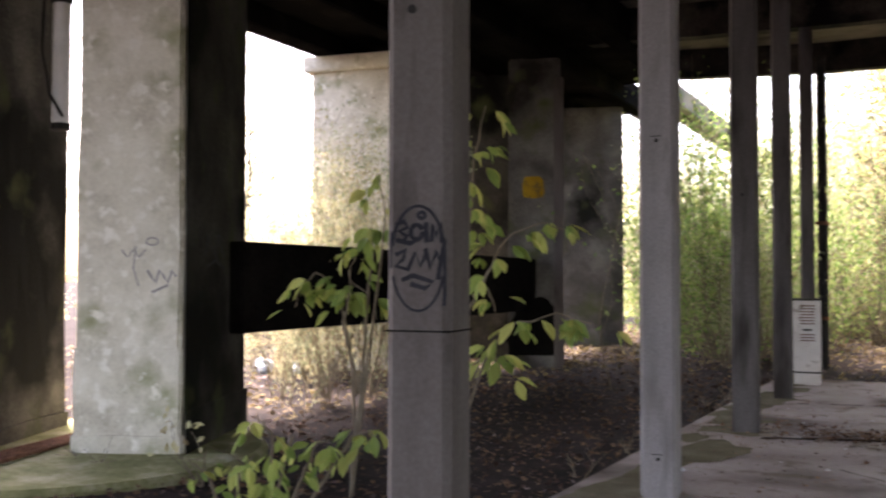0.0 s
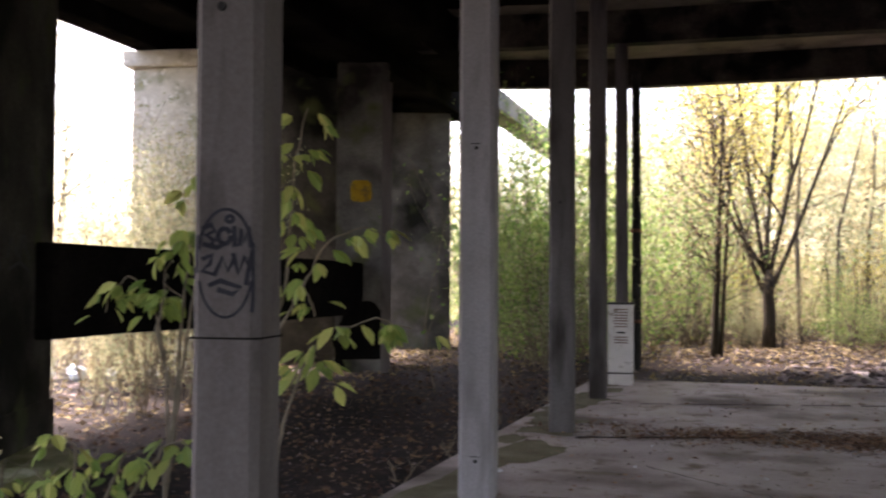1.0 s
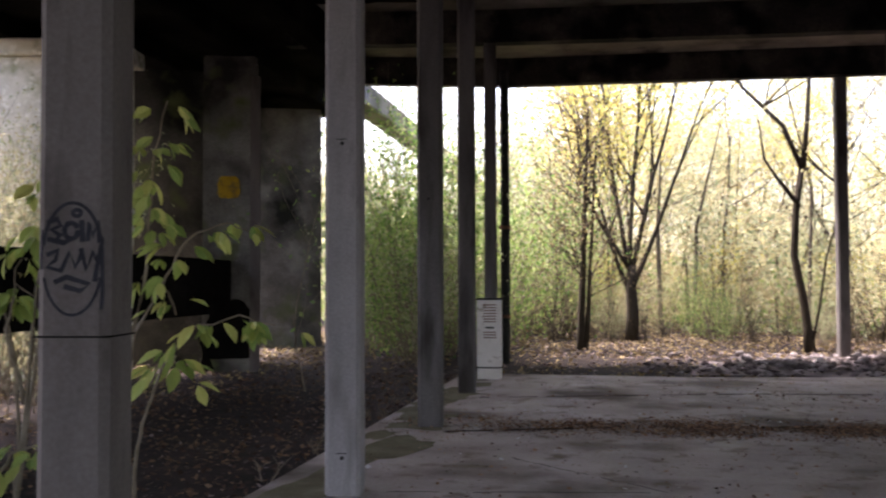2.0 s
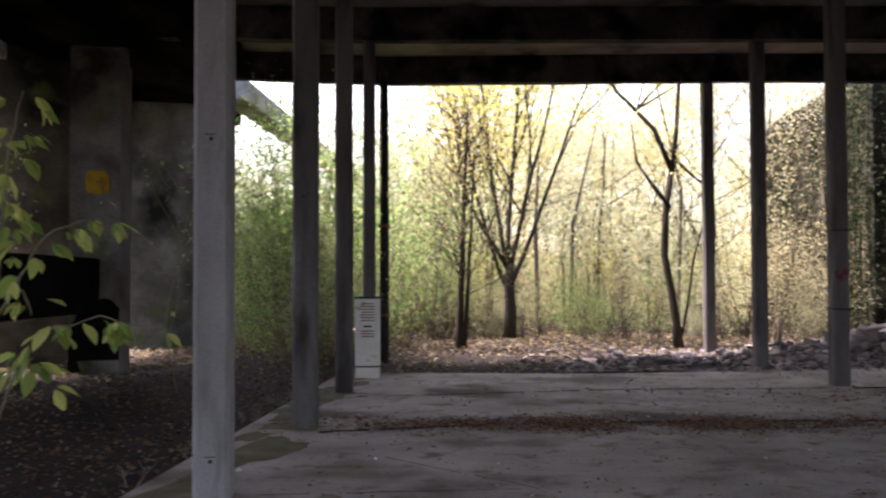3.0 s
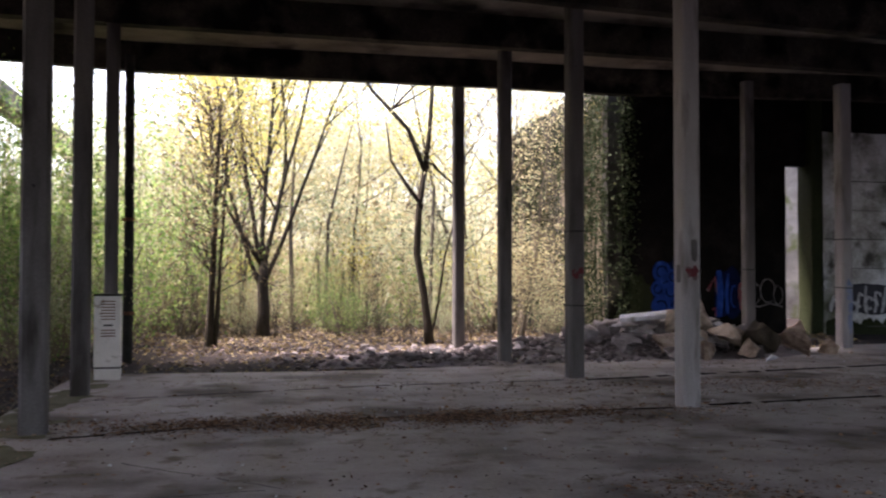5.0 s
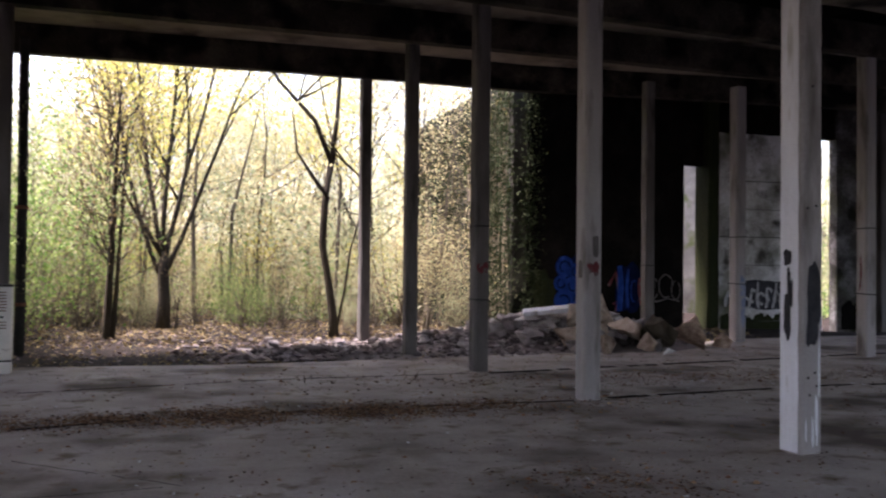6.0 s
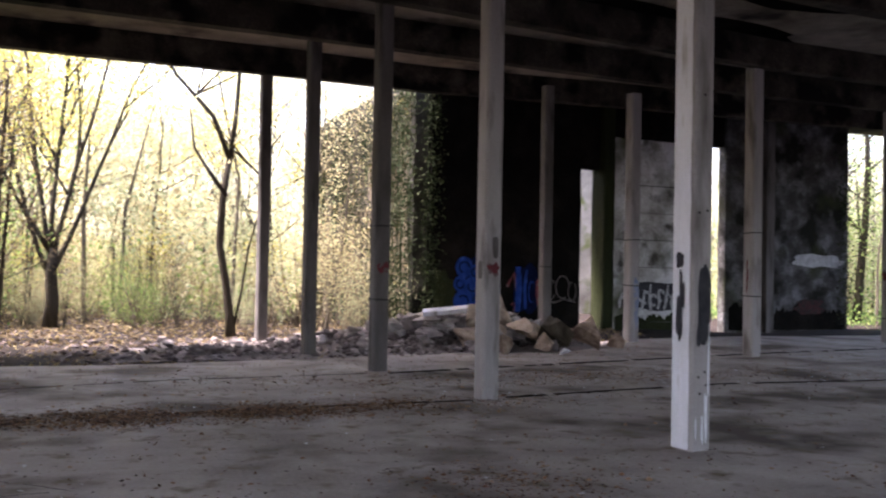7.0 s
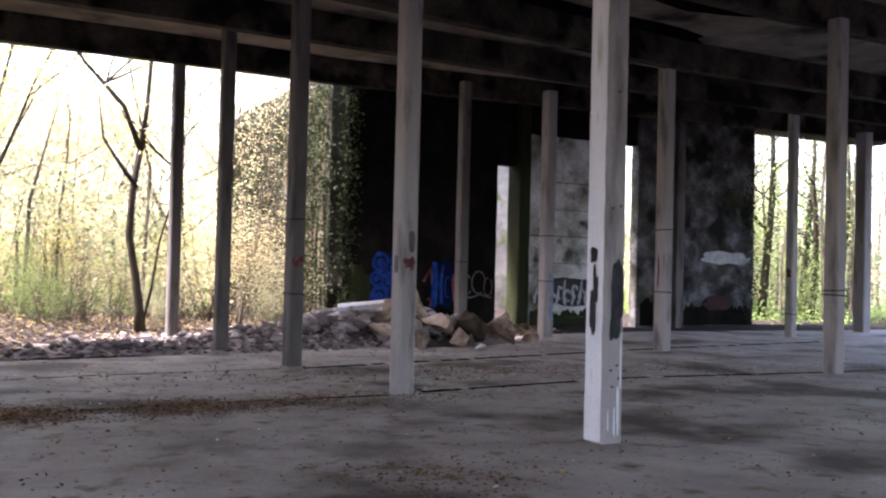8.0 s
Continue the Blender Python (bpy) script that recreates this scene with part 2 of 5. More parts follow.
def bm_mesh(name, bm, material, smooth=False):
    me = bpy.data.meshes.new(name)
    bm.normal_update()
    bm.to_mesh(me)
    bm.free()
    me.materials.append(material)
    if smooth:
        me.polygons.foreach_set("use_smooth", [True] * len(me.polygons))
    return me


def box_mesh(name, size, material, bevel=0.01, wear=0.0, cuts=0, seed=0, origin=(0, 0, 0.5)):
    """A bevelled box of the given size whose base centre is the origin; wear roughens it."""
    bm = bmesh.new()
    bmesh.ops.create_cube(bm, size=1.0)
    for v in bm.verts:
        v.co = Vector((v.co.x * size[0], v.co.y * size[1], (v.co.z + origin[2]) * size[2]))
    if bevel:
        bmesh.ops.bevel(bm, geom=bm.edges[:], offset=bevel, segments=2, affect="EDGES")
    if cuts:
        bmesh.ops.subdivide_edges(bm, edges=bm.edges[:], cuts=cuts, use_grid_fill=True)
    if wear:
        for v in bm.verts:
            v.co += noise.noise_vector(v.co * 2.3 + Vector((seed, seed * 2, 0))) * wear
    return bm_mesh(name, bm, material)


def prism(outline, z0, z1):
    """Verts and faces of an upright prism over a counter-clockwise outline."""
    n = len(outline)
    v = [(x, y, z0) for x, y in outline] + [(x, y, z1) for x, y in outline]
    f = [tuple(reversed(range(n))), tuple(range(n, 2 * n))]
    f += [(i, (i + 1) % n, n + (i + 1) % n, n + i) for i in range(n)]
    return v, f


def tube(points, radii, sides=6):
    """Verts and faces of a tube along a line."""
    pts = [Vector(p) for p in points]
    v, f = [], []
    for i, p in enumerate(pts):
        d = (pts[min(i + 1, len(pts) - 1)] - pts[max(i - 1, 0)]).normalized()
        a = d.orthogonal().normalized() if abs(d.z) < 0.95 else d.cross(Vector((0, 1, 0))).normalized()
        if abs(d.z) < 0.95:
            a = d.cross(Vector((0, 0, 1))).normalized()
        c = d.cross(a)
        for k in range(sides):
            w = 2 * math.pi * k / sides
            v.append(p + (a * math.cos(w) + c * math.sin(w)) * radii[i])
    for i in range(len(pts) - 1):
        for k in range(sides):
            k2 = (k + 1) % sides
            f.append((i * sides + k, i * sides + k2, (i + 1) * sides + k2, (i + 1) * sides + k))
    f.append(tuple(reversed(range(sides))))
    f.append(tuple(range((len(pts) - 1) * sides, len(pts) * sides)))
    return v, f


def joined(pieces):
    v, f = [], []
    for pv, pf in pieces:
        o = len(v)
        v += list(pv)
        f += [tuple(i + o for i in q) for q in pf]
    return v, f


def leaf_mesh(name, centres, size, material, rng, flat=0.0, spread=0.0, slim=0.55):
    """Many small folded leaves, each two triangles, round the given places."""
    c = np.asarray(centres, float)
    n = len(c)
    c = c + rng.normal(0, 1, (n, 3)) * spread
    a = rng.normal(0, 1, (n, 3))
    a[:, 2] *= 1 - flat
    a[:, 2] -= 0.3 * (1 - flat)
    a /= np.linalg.norm(a, axis=1, keepdims=True)
    b = rng.normal(0, 1, (n, 3))
    b[:, 2] *= 1 - flat * 0.85
    b -= a * (a * b).sum(1, keepdims=True)
    b /= np.linalg.norm(b, axis=1, keepdims=True)
    s = (size * rng.uniform(0.6, 1.25, n))[:, None]
    nrm = np.cross(a, b)
    verts = np.stack([c, c + a * s * 0.5 + b * s * slim * 0.5 + nrm * s * 0.08, c + a * s, c + a * s * 0.5 - b * s * slim * 0.5 + nrm * s * 0.08], 1).reshape(-1, 3)
    me = bpy.data.meshes.new(name)
    me.vertices.add(4 * n)
    me.vertices.foreach_set("co", verts.astype(np.float32).ravel())
    tri = (np.arange(n)[:, None] * 4 + np.array([0, 1, 2, 0, 2, 3])).ravel()
    me.loops.add(6 * n)
    me.loops.foreach_set("vertex_index", tri.astype(np.int32))
    me.polygons.add(2 * n)
    me.polygons.foreach_set("loop_start", (np.arange(2 * n) * 3).astype(np.int32))
    me.materials.append(material)
    me.update(calc_edges=True)
    me.validate()
    return me


def ribbon(points, width, wobble=0.0):
    """A flat painted stroke in the x-z plane, facing -y."""
    pts = [Vector((x, 0, z)) for x, z in points]
    v, f = [], []
    for i, p in enumerate(pts):
        d = (pts[min(i + 1, len(pts) - 1)] - pts[max(i - 1, 0)]).normalized()
        s = Vector((-d.z, 0, d.x)) * width / 2 * (1 + wobble * math.sin(i * 2.1))
        v += [p + s, p - s]
    f = [(2 * i, 2 * i + 1, 2 * i + 3, 2 * i + 2) for i in range(len(pts) - 1)]
    return v, f


def loop_points(cx, cz, rx, rz, a0=0, a1=360, n=28):
    return [(cx + rx * math.cos(radians(a0 + (a1 - a0) * i / n)), cz + rz * math.sin(radians(a0 + (a1 - a0) * i / n))) for i in range(n + 1)]


def blot(cx, cz, w, h, rng, n=22, rag=0.12):
    """An uneven painted patch in the x-z plane."""
    waves = [(k, rng.uniform(0, 6.28), rag * rng.uniform(0.3, 0.7) / k ** 0.5) for k in (2, 3, 5, 7)]
    pts = []
    for i in range(n):
        a = 2 * math.pi * i / n
        c, s = math.cos(a), math.sin(a)
        k = (c ** 4 + s ** 4) ** -0.25 * (1 + sum(g * math.sin(q * a + p) for q, p, g in waves) + rng.uniform(-0.04, 0.04))
        pts.append((cx + w / 2 * c * k, 0, cz + h / 2 * s * k))
    return pts, [tuple(range(n))]


rng = np.random.default_rng(7)

# ---- ground and floor ----


def slab_left(y):
    return -2.59 - 0.08 * (y - 6.18)


def slab_far(x):
    """The far edge of the floor slab."""
    return float(np.interp(x, (-4, 0.4, 4.1, 7.7, 11.1, 14.0, 25.0), (14.75, 15.0, 15.95, 17.5, 19.7, 20.6, 21.2)))


def on_slab(x, y, inset=0.0):
    return x > slab_left(y) + inset and y < slab_far(x) - inset and x < 25 and y > -12


def ground_z(x, y):
    """Level beside the slab, gently uneven further out."""
    d = math.hypot(x - 3, y - 6)
    out = min(1.0, max(0.0, (d - 12) / 16))
    h = -0.07 + 0.05 * noise.noise(Vector((x * 0.6, y * 0.6, 0))) + out * (0.25 * noise.noise(Vector((x * 0.13, y * 0.13, 3))) + 0.12)
    return min(h, -0.04) if on_slab(x, y, -0.3) else h


axis_x = sorted(set([-400, -200, -100, -60] + list(np.arange(-40, 48, 0.5)) + [60, 100, 200, 400]))
axis_y = sorted(set([-400, -200, -100, -60, -40] + list(np.arange(-25, 75, 0.5)) + [90, 120, 200, 400]))
gv = [(x, y, ground_z(x, y) if abs(x) < 60 and abs(y) < 95 else 0.0) for y in axis_y for x in axis_x]
nx = len(axis_x)
gf = [(j * nx + i, j * nx + i + 1, (j + 1) * nx + i + 1, (j + 1) * nx + i) for j in range(len(axis_y) - 1) for i in range(nx - 1)]
ground = tagged(new("ground", mesh("ground", gv, gf, M_DIRT, True)), "dark earth ground, colour lowered for shade, strewn with fallen autumn leaves", "ground", kind="structure")

edge = [(x, slab_far(x)) for x in (slab_left(14.75), -1, 0.4, 2.3, 4.1, 6, 7.7, 9.4, 11.1, 14, 25)] + [(25, -12), (slab_left(-12), -12)]
slab_v, slab_f = prism([p for p in reversed(edge)], -0.35, 0.0)
bm = bmesh.new()
vs = [bm.verts.new(v) for v in slab_v]
for q in slab_f:
    bm.faces.new([vs[i] for i in q])
bmesh.ops.recalc_face_normals(bm, faces=bm.faces[:])
floor = tagged(new("floor", bm_mesh("floor", bm, M_FLOOR)), "stained grey concrete floor slab with damp patches", "floor", kind="structure")

# ---- columns ----
COLUMNS = [
    # x, y, width, height, turn
    ("Z", -1.54, 2.67, 0.243, 5.43, 13),
    ("A", -1.95, 6.15, 0.245, 5.43, 11),
    ("B", -2.23, 9.26, 0.250, 5.43, 11),
    ("C", -2.58, 12.19, 0.225, 5.43, 11),
    ("D", -2.94, 15.26, 0.200, 5.43, 11),
    ("F", 2.93, 19.68, 0.215, 5.43, 11),
    ("G", 3.37, 16.57, 0.215, 5.43, 11),
    ("H", 3.92, 13.74, 0.228, 5.43, 11),
    ("I", 4.46, 10.59, 0.226, 5.43, 11),
    ("J", 5.10, 7.24, 0.240, 5.43, 11),
    ("K", 10.84, 19.03, 0.260, 5.43, 11),
    ("L", 11.45, 15.5, 0.253, 5.43, 11),
    ("N", 11.80, 11.53, 0.240, 5.43, 11),
    ("O", 8.76, 18.94, 0.215, 5.43, 11),
    ("M", 17.24, 18.54, 0.210, 5.43, 11),
    ("R", 21.18, 20.21, 0.33, 5.43, 11),
]


def chamfered(w, c):
    h = w / 2
    return [(-h + c, -h), (h - c, -h), (h, -h + c), (h, h - c), (h - c, h), (-h + c, h), (-h, h - c), (-h, -h + c)]


def column(x, y, w, h, turn, material, label):
    root = empty("column", pose(x, y, 0, 0, 0, turn), label, "column", "columns under the roof")
    rings = [0.0, 0.02] + [i * 0.4 for i in range(1, int(h / 0.4))] + [h - 0.02, h]
    out = chamfered(w, 0.028)
    v, f = [], []
    for i, z in enumerate(rings):
        k = 0.985 if i == 0 else 1.0
        for px, py in out:
            o = 0.0025 * noise.noise(Vector((px * 9 + x, py * 9 + y, z * 3)))
            v.append((px * k + o, py * k + o, z))
    for i in range(len(rings) - 1):
        f += [(i * 8 + k, i * 8 + (k + 1) % 8, (i + 1) * 8 + (k + 1) % 8, (i + 1) * 8 + k) for k in range(8)]
    f += [tuple(reversed(range(8))), tuple(range((len(rings) - 1) * 8, len(rings) * 8))]
    child("shaft", mesh("shaft", v, f, material), root)
    return root


def hole(root, side, u, z, w, size=0.03):
    """A square former mark with a dark round bolt hole, on the front (0) or a side face."""
    d = tube([(0, -0.002, 0), (0, -0.008, 0)], [size / 2, size / 2], 10)
    ob = child("bolt_hole", mesh("bolt_hole", *d, M_BLACK), root, "dark round bolt hole")
    ob.matrix_basis = pose(0, 0, 0, 0, 0, side) @ pose(u, -w / 2, z)


def band(root, w, z, tilt=0, material=None):
    """A wire band tied round the shaft."""
    h = w / 2 + 0.006
    pts = [(-h, -h, 0), (h, -h, 0), (h, h, 0), (-h, h, 0), (-h, -h, 0.001)]
    ob = child("wire_band", mesh("wire_band", *tube(pts, [0.011] * 5, 5), material or M_BLACK), root, "dark wire band tied round the shaft")
    ob.matrix_basis = pose(0, 0, z, tilt, tilt * 0.6, 0)


cols = {}
for key, x, y, w, h, turn in COLUMNS:
    label = "grey square concrete column with chamfered edges on the slab"
    if key == "Z":
        label = "grey concrete column with black spray tag"
    if key == "J":
        label = "grey concrete column with one whitewashed face and dark paint"
    # Darker concrete for columns seen backlit; the shade is put into the colour.
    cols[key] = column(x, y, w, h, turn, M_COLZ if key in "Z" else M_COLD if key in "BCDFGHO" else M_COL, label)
# thin iron post at the slab's far corner
post = empty("post", pose(-3.18, 17.55, -0.08), "thin black iron post with clamps at the slab edge", "post")
child("pole", mesh("pole", *tube([(0, 0, 0), (0.01, 0, 2.7), (0, 0, 5.45)], [0.09, 0.085, 0.085], 10), M_BLACK), post)
for z in (0.85, 2.5):
    child("clamp", mesh("clamp", *tube([(0, 0, z), (0, 0, z + 0.06)], [0.115, 0.115], 10), M_RUST), post, "rusty pipe clamp")

# ---- roof: ring beams and ceiling ----
RINGS = [
    # line by line: x, y, underside
    [(-6.5, 17.65, 5.33), (-3.4, 18.75, 5.33), (2.9, 19.5, 5.33), (6.5, 20.1, 5.33), (10.9, 20.2, 5.33), (18.0, 20.6, 5.33), (26.0, 20.9, 5.33)],
    [(-6.2, 14.55, 5.33), (-2.8, 15.3, 5.33), (3.3, 16.2, 5.33), (10.9, 17.5, 5.33), (18.0, 18.3, 5.33), (26.0, 18.9, 5.33)],
    [(-5.7, 11.1, 5.33), (-2.44, 11.84, 5.33), (3.86, 13.49, 5.33), (11.8, 15.4, 5.33), (26.0, 17.0, 5.33)],
    [(-5.2, 8.4, 5.33), (-2.15, 9.05, 5.33), (4.5, 10.58, 5.33), (11.96, 11.8, 5.33), (26.0, 13.6, 5.33)],
    [(-5.2, 5.9, 5.33), (-2.0, 6.31, 5.33), (5.12, 7.22, 5.33), (12.4, 8.2, 5.33), (26.0, 10.0, 5.33)],
    [(-5.2, 2.3, 5.33), (-1.6, 2.8, 5.33), (5.7, 3.8, 5.33), (12.8, 4.8, 5.33), (26.0, 6.6, 5.33)],
    [(-5.2, -1.4, 5.33), (5.9, 0.2, 5.33), (13.2, 1.2, 5.33), (26.0, 3.0, 5.33)],
    [(-5.2, -6.0, 5.33), (26.0, -3.0, 5.33)],
    [(-5.2, -11.0, 5.33), (26.0, -11.0, 5.33)],
]
DEEP = 0.55


def ring_beam(line, thick):
    v, f = [], []
    n = len(line)
    for x, y, z in line:
        v += [(x, y - thick / 2, z), (x, y + thick / 2, z), (x, y + thick / 2, z + DEEP), (x, y - thick / 2, z + DEEP)]
    for i in range(n - 1):
        a, b = 4 * i, 4 * i + 4
        f += [(a + k, a + (k + 1) % 4, b + (k + 1) % 4, b + k) for k in range(4)]
    f += [(0, 3, 2, 1), (4 * n - 4, 4 * n - 3, 4 * n - 2, 4 * n - 1)]
    bm = bmesh.new()
    vs = [bm.verts.new(p) for p in v]
    for q in f:
        bm.faces.new([vs[i] for i in q])
    bmesh.ops.recalc_face_normals(bm, faces=bm.faces[:])
    long = [e for e in bm.edges]
    bmesh.ops.subdivide_edges(bm, edges=long, cuts=7, use_grid_fill=True)
    for p in bm.verts:
        p.co += noise.noise_vector(p.co * 1.9) * 0.012
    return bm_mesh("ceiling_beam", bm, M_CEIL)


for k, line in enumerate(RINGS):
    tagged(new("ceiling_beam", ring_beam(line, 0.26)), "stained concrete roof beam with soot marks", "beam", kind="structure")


def along(line, x):
    xs = [p[0] for p in line]
    return float(np.interp(x, xs, [p[1] for p in line])), float(np.interp(x, xs, [p[2] for p in line]))


cv, cf = [], []
# Unseen overhang past the first beam, added to keep the sun out.
SUN_BLOCK_EDGE = [(-6.5, 18.7, 5.33), (-3.4, 19.8, 5.33), (2.9, 20.6, 5.33), (5.6, 20.95, 5.33), (6.3, 20.1, 5.33), (6.6, 20.13, 5.33), (10.9, 20.23, 5.33), (18.0, 20.63, 5.33), (26.0, 20.93, 5.33)]
steps = list(np.linspace(0.0, 1.0, 66))
for line in [SUN_BLOCK_EDGE] + RINGS:
    for k in steps:
        x = line[0][0] + k * (26.0 - line[0][0])
        y, z = along(line, x)
        cv.append((x, y, z + DEEP - 0.01))
nr = len(RINGS) + 1
for off in (0.22,):
    cv += [(x, y, z + off) for x, y, z in cv]
nn = len(steps)
for k in range(nr - 1):
    for i in range(nn - 1):
        q = (k * nn + i, k * nn + i + 1, (k + 1) * nn + i + 1, (k + 1) * nn + i)
        cf.append(q)
        cf.append(tuple(j + nr * nn for j in reversed(q)))
rim = [i for i in range(nn)] + [k * nn + nn - 1 for k in range(1, nr)] + [(nr - 1) * nn + i for i in reversed(range(nn - 1))] + [k * nn for k in reversed(range(1, nr - 1))]
cf += [(rim[i], rim[(i + 1) % len(rim)], rim[(i + 1) % len(rim)] + nr * nn, rim[i] + nr * nn) for i in range(len(rim))]
ceiling = tagged(new("ceiling", mesh("ceiling", cv, cf, M_ROOF)), "sloping concrete roof slab stained by damp and soot", "ceiling", kind="structure")

# near-black areas of the slab's underside
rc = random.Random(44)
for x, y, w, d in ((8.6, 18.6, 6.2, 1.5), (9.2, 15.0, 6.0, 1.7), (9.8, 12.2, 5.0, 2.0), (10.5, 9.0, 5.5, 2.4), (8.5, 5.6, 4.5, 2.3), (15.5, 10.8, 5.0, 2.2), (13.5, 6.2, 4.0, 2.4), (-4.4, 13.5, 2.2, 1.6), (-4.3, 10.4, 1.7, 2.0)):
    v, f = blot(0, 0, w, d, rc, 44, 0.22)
    ob = new("soot_patch", mesh("soot_patch", [(px, pz, 0) for px, _, pz in v], [tuple(reversed(q)) for q in f], M_NEAR_BLACK))
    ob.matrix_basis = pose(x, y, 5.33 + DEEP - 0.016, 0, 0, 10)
    tagged(ob, "near-black patch on the underside of the roof slab", "soot", kind="structure")

# ---- walls ----


def wall_between(name, a, b, z0, z1, thick, material, label, cuts=10):
    """An upright wall of real thickness from a to b."""
    ax, ay = a
    bx, by = b
    length, turn = math.hypot(bx - ax, by - ay), math.degrees(math.atan2(by - ay, bx - ax))
    me = box_mesh(name, (length, thick, z1 - z0), material, 0.02, 0.02, cuts, ax)
    ob = new(name, me)
    ob.matrix_basis = pose((ax + bx) / 2, (ay + by) / 2, z0, 0, 0, turn)
    return tagged(ob, label, "wall", kind="structure")


# The north wall's shade is put into its near-black colour.
wall_between("wall_north", (6.85, 21.45), (11.0, 22.25), -0.3, 5.87, 0.4, M_NEAR_BLACK, "concrete wall coloured near-black for shade, with spray painting")
wall_between("wall_ivy", (6.72, 21.4), (6.1, 31.4), -0.3, 6.0, 0.4, M_DIM, "weathered concrete wall overgrown with ivy")
panel = wall_between("wall_panel", (11.98, 22.35), (15.15, 22.85), -0.3, 4.95, 0.34, M_PANEL, "pale stained concrete wall panel with graffiti")
wall_between("wall_pillar", (11.62, 22.3), (11.94, 22.36), -0.3, 5.86, 0.55, M_GREENP, "dark mossy concrete pillar beside the wall panel")
wall_between("wall_lintel", (11.98, 22.37), (15.6, 22.92), 4.97, 5.87, 0.3, M_NEAR_BLACK, "near-black concrete lintel above the openings")
wall_between("wall_lintel_gap", (11.02, 22.26), (11.6, 22.34), 4.1, 5.87, 0.3, M_NEAR_BLACK, "near-black concrete lintel over a narrow gap")
wall_b = wall_between("wall_end", (15.62, 22.9), (20.05, 23.45), -0.3, 5.87, 0.34, M_WALL, "dark stained concrete wall with peeling paint")
wall_between("wall_buttress", (16.75, 22.7), (17.05, 22.75), -0.1, 5.86, 0.36, M_COLD, "narrow concrete buttress against the wall")
wall_between("wall_far", (14.2, 31.8), (18.4, 29.6), -0.3, 5.6, 0.3, M_SHADE, "pale rendered wall standing outside")
ext = box_mesh("ceiling", (19.7, 4.0, 0.22), M_CEIL, 0.02, 0.01, 5, 9)
ob = new("ceiling", ext)
ob.matrix_basis = pose(16.4, 22.15, 5.88, 0, 0, 4)
tagged(ob, "concrete roof slab reaching over to the end wall", "ceiling", kind="structure")

# ---- viaduct over the siding ----
DX = -0.105


def via(x, y):
    """x of a line along the viaduct that passes (x, 12)."""
    return x + DX * (y - 12)


def girder(x, z0, z1, w, y0=-30, y1=95):
    v = []
    for y in (y0, y1):
        c = via(x, y)
        v += [(c - w / 2, y, z0), (c + w / 2, y, z0), (c + w / 2, y, z1), (c - w / 2, y, z1)]
    f = [(0, 3, 2, 1), (4, 5, 6, 7)] + [(k, (k + 1) % 4, (k + 1) % 4 + 4, k + 4) for k in range(4)]
    bm = bmesh.new()
    vs = [bm.verts.new(p) for p in v]
    for q in f:
        bm.faces.new([vs[i] for i in q])
    bmesh.ops.recalc_face_normals(bm, faces=bm.faces[:])
    bmesh.ops.bevel(bm, geom=[e for e in bm.edges if abs(e.verts[0].co.y - e.verts[1].co.y) > 1], offset=0.03, segments=1, affect="EDGES")
    return bm


viaduct = empty("viaduct", pose(0, 0, 0), "long concrete railway viaduct deck on piers, near-black underneath", "viaduct", kind="structure")
child("deck", bm_mesh("deck", girder(-7.83, 5.66, 6.0, 5.1, -30, 17.3), M_NEAR_BLACK), viaduct, "near-black deck slab")
child("deck", bm_mesh("deck", girder(-8.7, 5.66, 6.0, 3.4, 17.32, 23.0), M_NEAR_BLACK), viaduct, "near-black deck slab")
child("deck", bm_mesh("deck", girder(-6.55, 5.66, 6.0, 0.9, 17.32, 19.4), M_NEAR_BLACK), viaduct, "near-black deck slab")
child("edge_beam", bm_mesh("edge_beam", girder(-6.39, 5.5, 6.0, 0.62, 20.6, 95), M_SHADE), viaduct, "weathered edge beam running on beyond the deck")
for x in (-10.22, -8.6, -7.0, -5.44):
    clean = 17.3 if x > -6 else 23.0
    child("girder", bm_mesh("girder", girder(x, 5.3, 5.7, 0.4, -30, clean), M_NEAR_BLACK), viaduct, "near-black girder")
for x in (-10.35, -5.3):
    child("parapet", bm_mesh("parapet", girder(x, 5.95, 6.7, 0.3, -30, 17.3 if x > -6 else 23.0), M_NEAR_BLACK if x > -6 else M_PIER), viaduct)


def pier(x, y, w, d, h, turn, material, label, cap=0.0):
    root = empty("pier", pose(x, y, -0.15, 0, 0, turn), label, "pier", "viaduct piers")
    child("shaft", box_mesh("shaft", (w, d, h + 0.15 - (0.26 if cap else 0)), material, 0.03, 0.018, 8, x), root)
    if not cap:
        child("bearing", box_mesh("bearing", (w * 0.7, d * 0.7, 0.05), M_BLACK, 0.008), root, "dark bearing pad", at=pose(0, 0, h + 0.14))
        child("footing", box_mesh("footing", (w + 0.05, d + 0.05, 0.34), material, 0.03, 0.015, 5, y), root)
    if cap:
        child("cap", box_mesh("cap", (w + cap, d + cap, 0.26), material, 0.02, 0.01, 4, y), root, at=pose(0, 0, h + 0.15 - 0.26))
    return root


p1 = pier(-6.592, 5.918, 0.91, 1.76, 5.3, 28.3, M_PIER, "pale lichen-mottled concrete pier with faded scribbles")
child("plinth", box_mesh("plinth", (0.93, 1.79, 1.05), M_PIER, 0.02, 0.012, 6, 2), p1, "slightly proud pier base")
pier(-7.949, 4.882, 0.91, 1.73, 5.3, 28.3, M_DIM, "weathered concrete pier, darkened for shade, beside a hanging pipe")
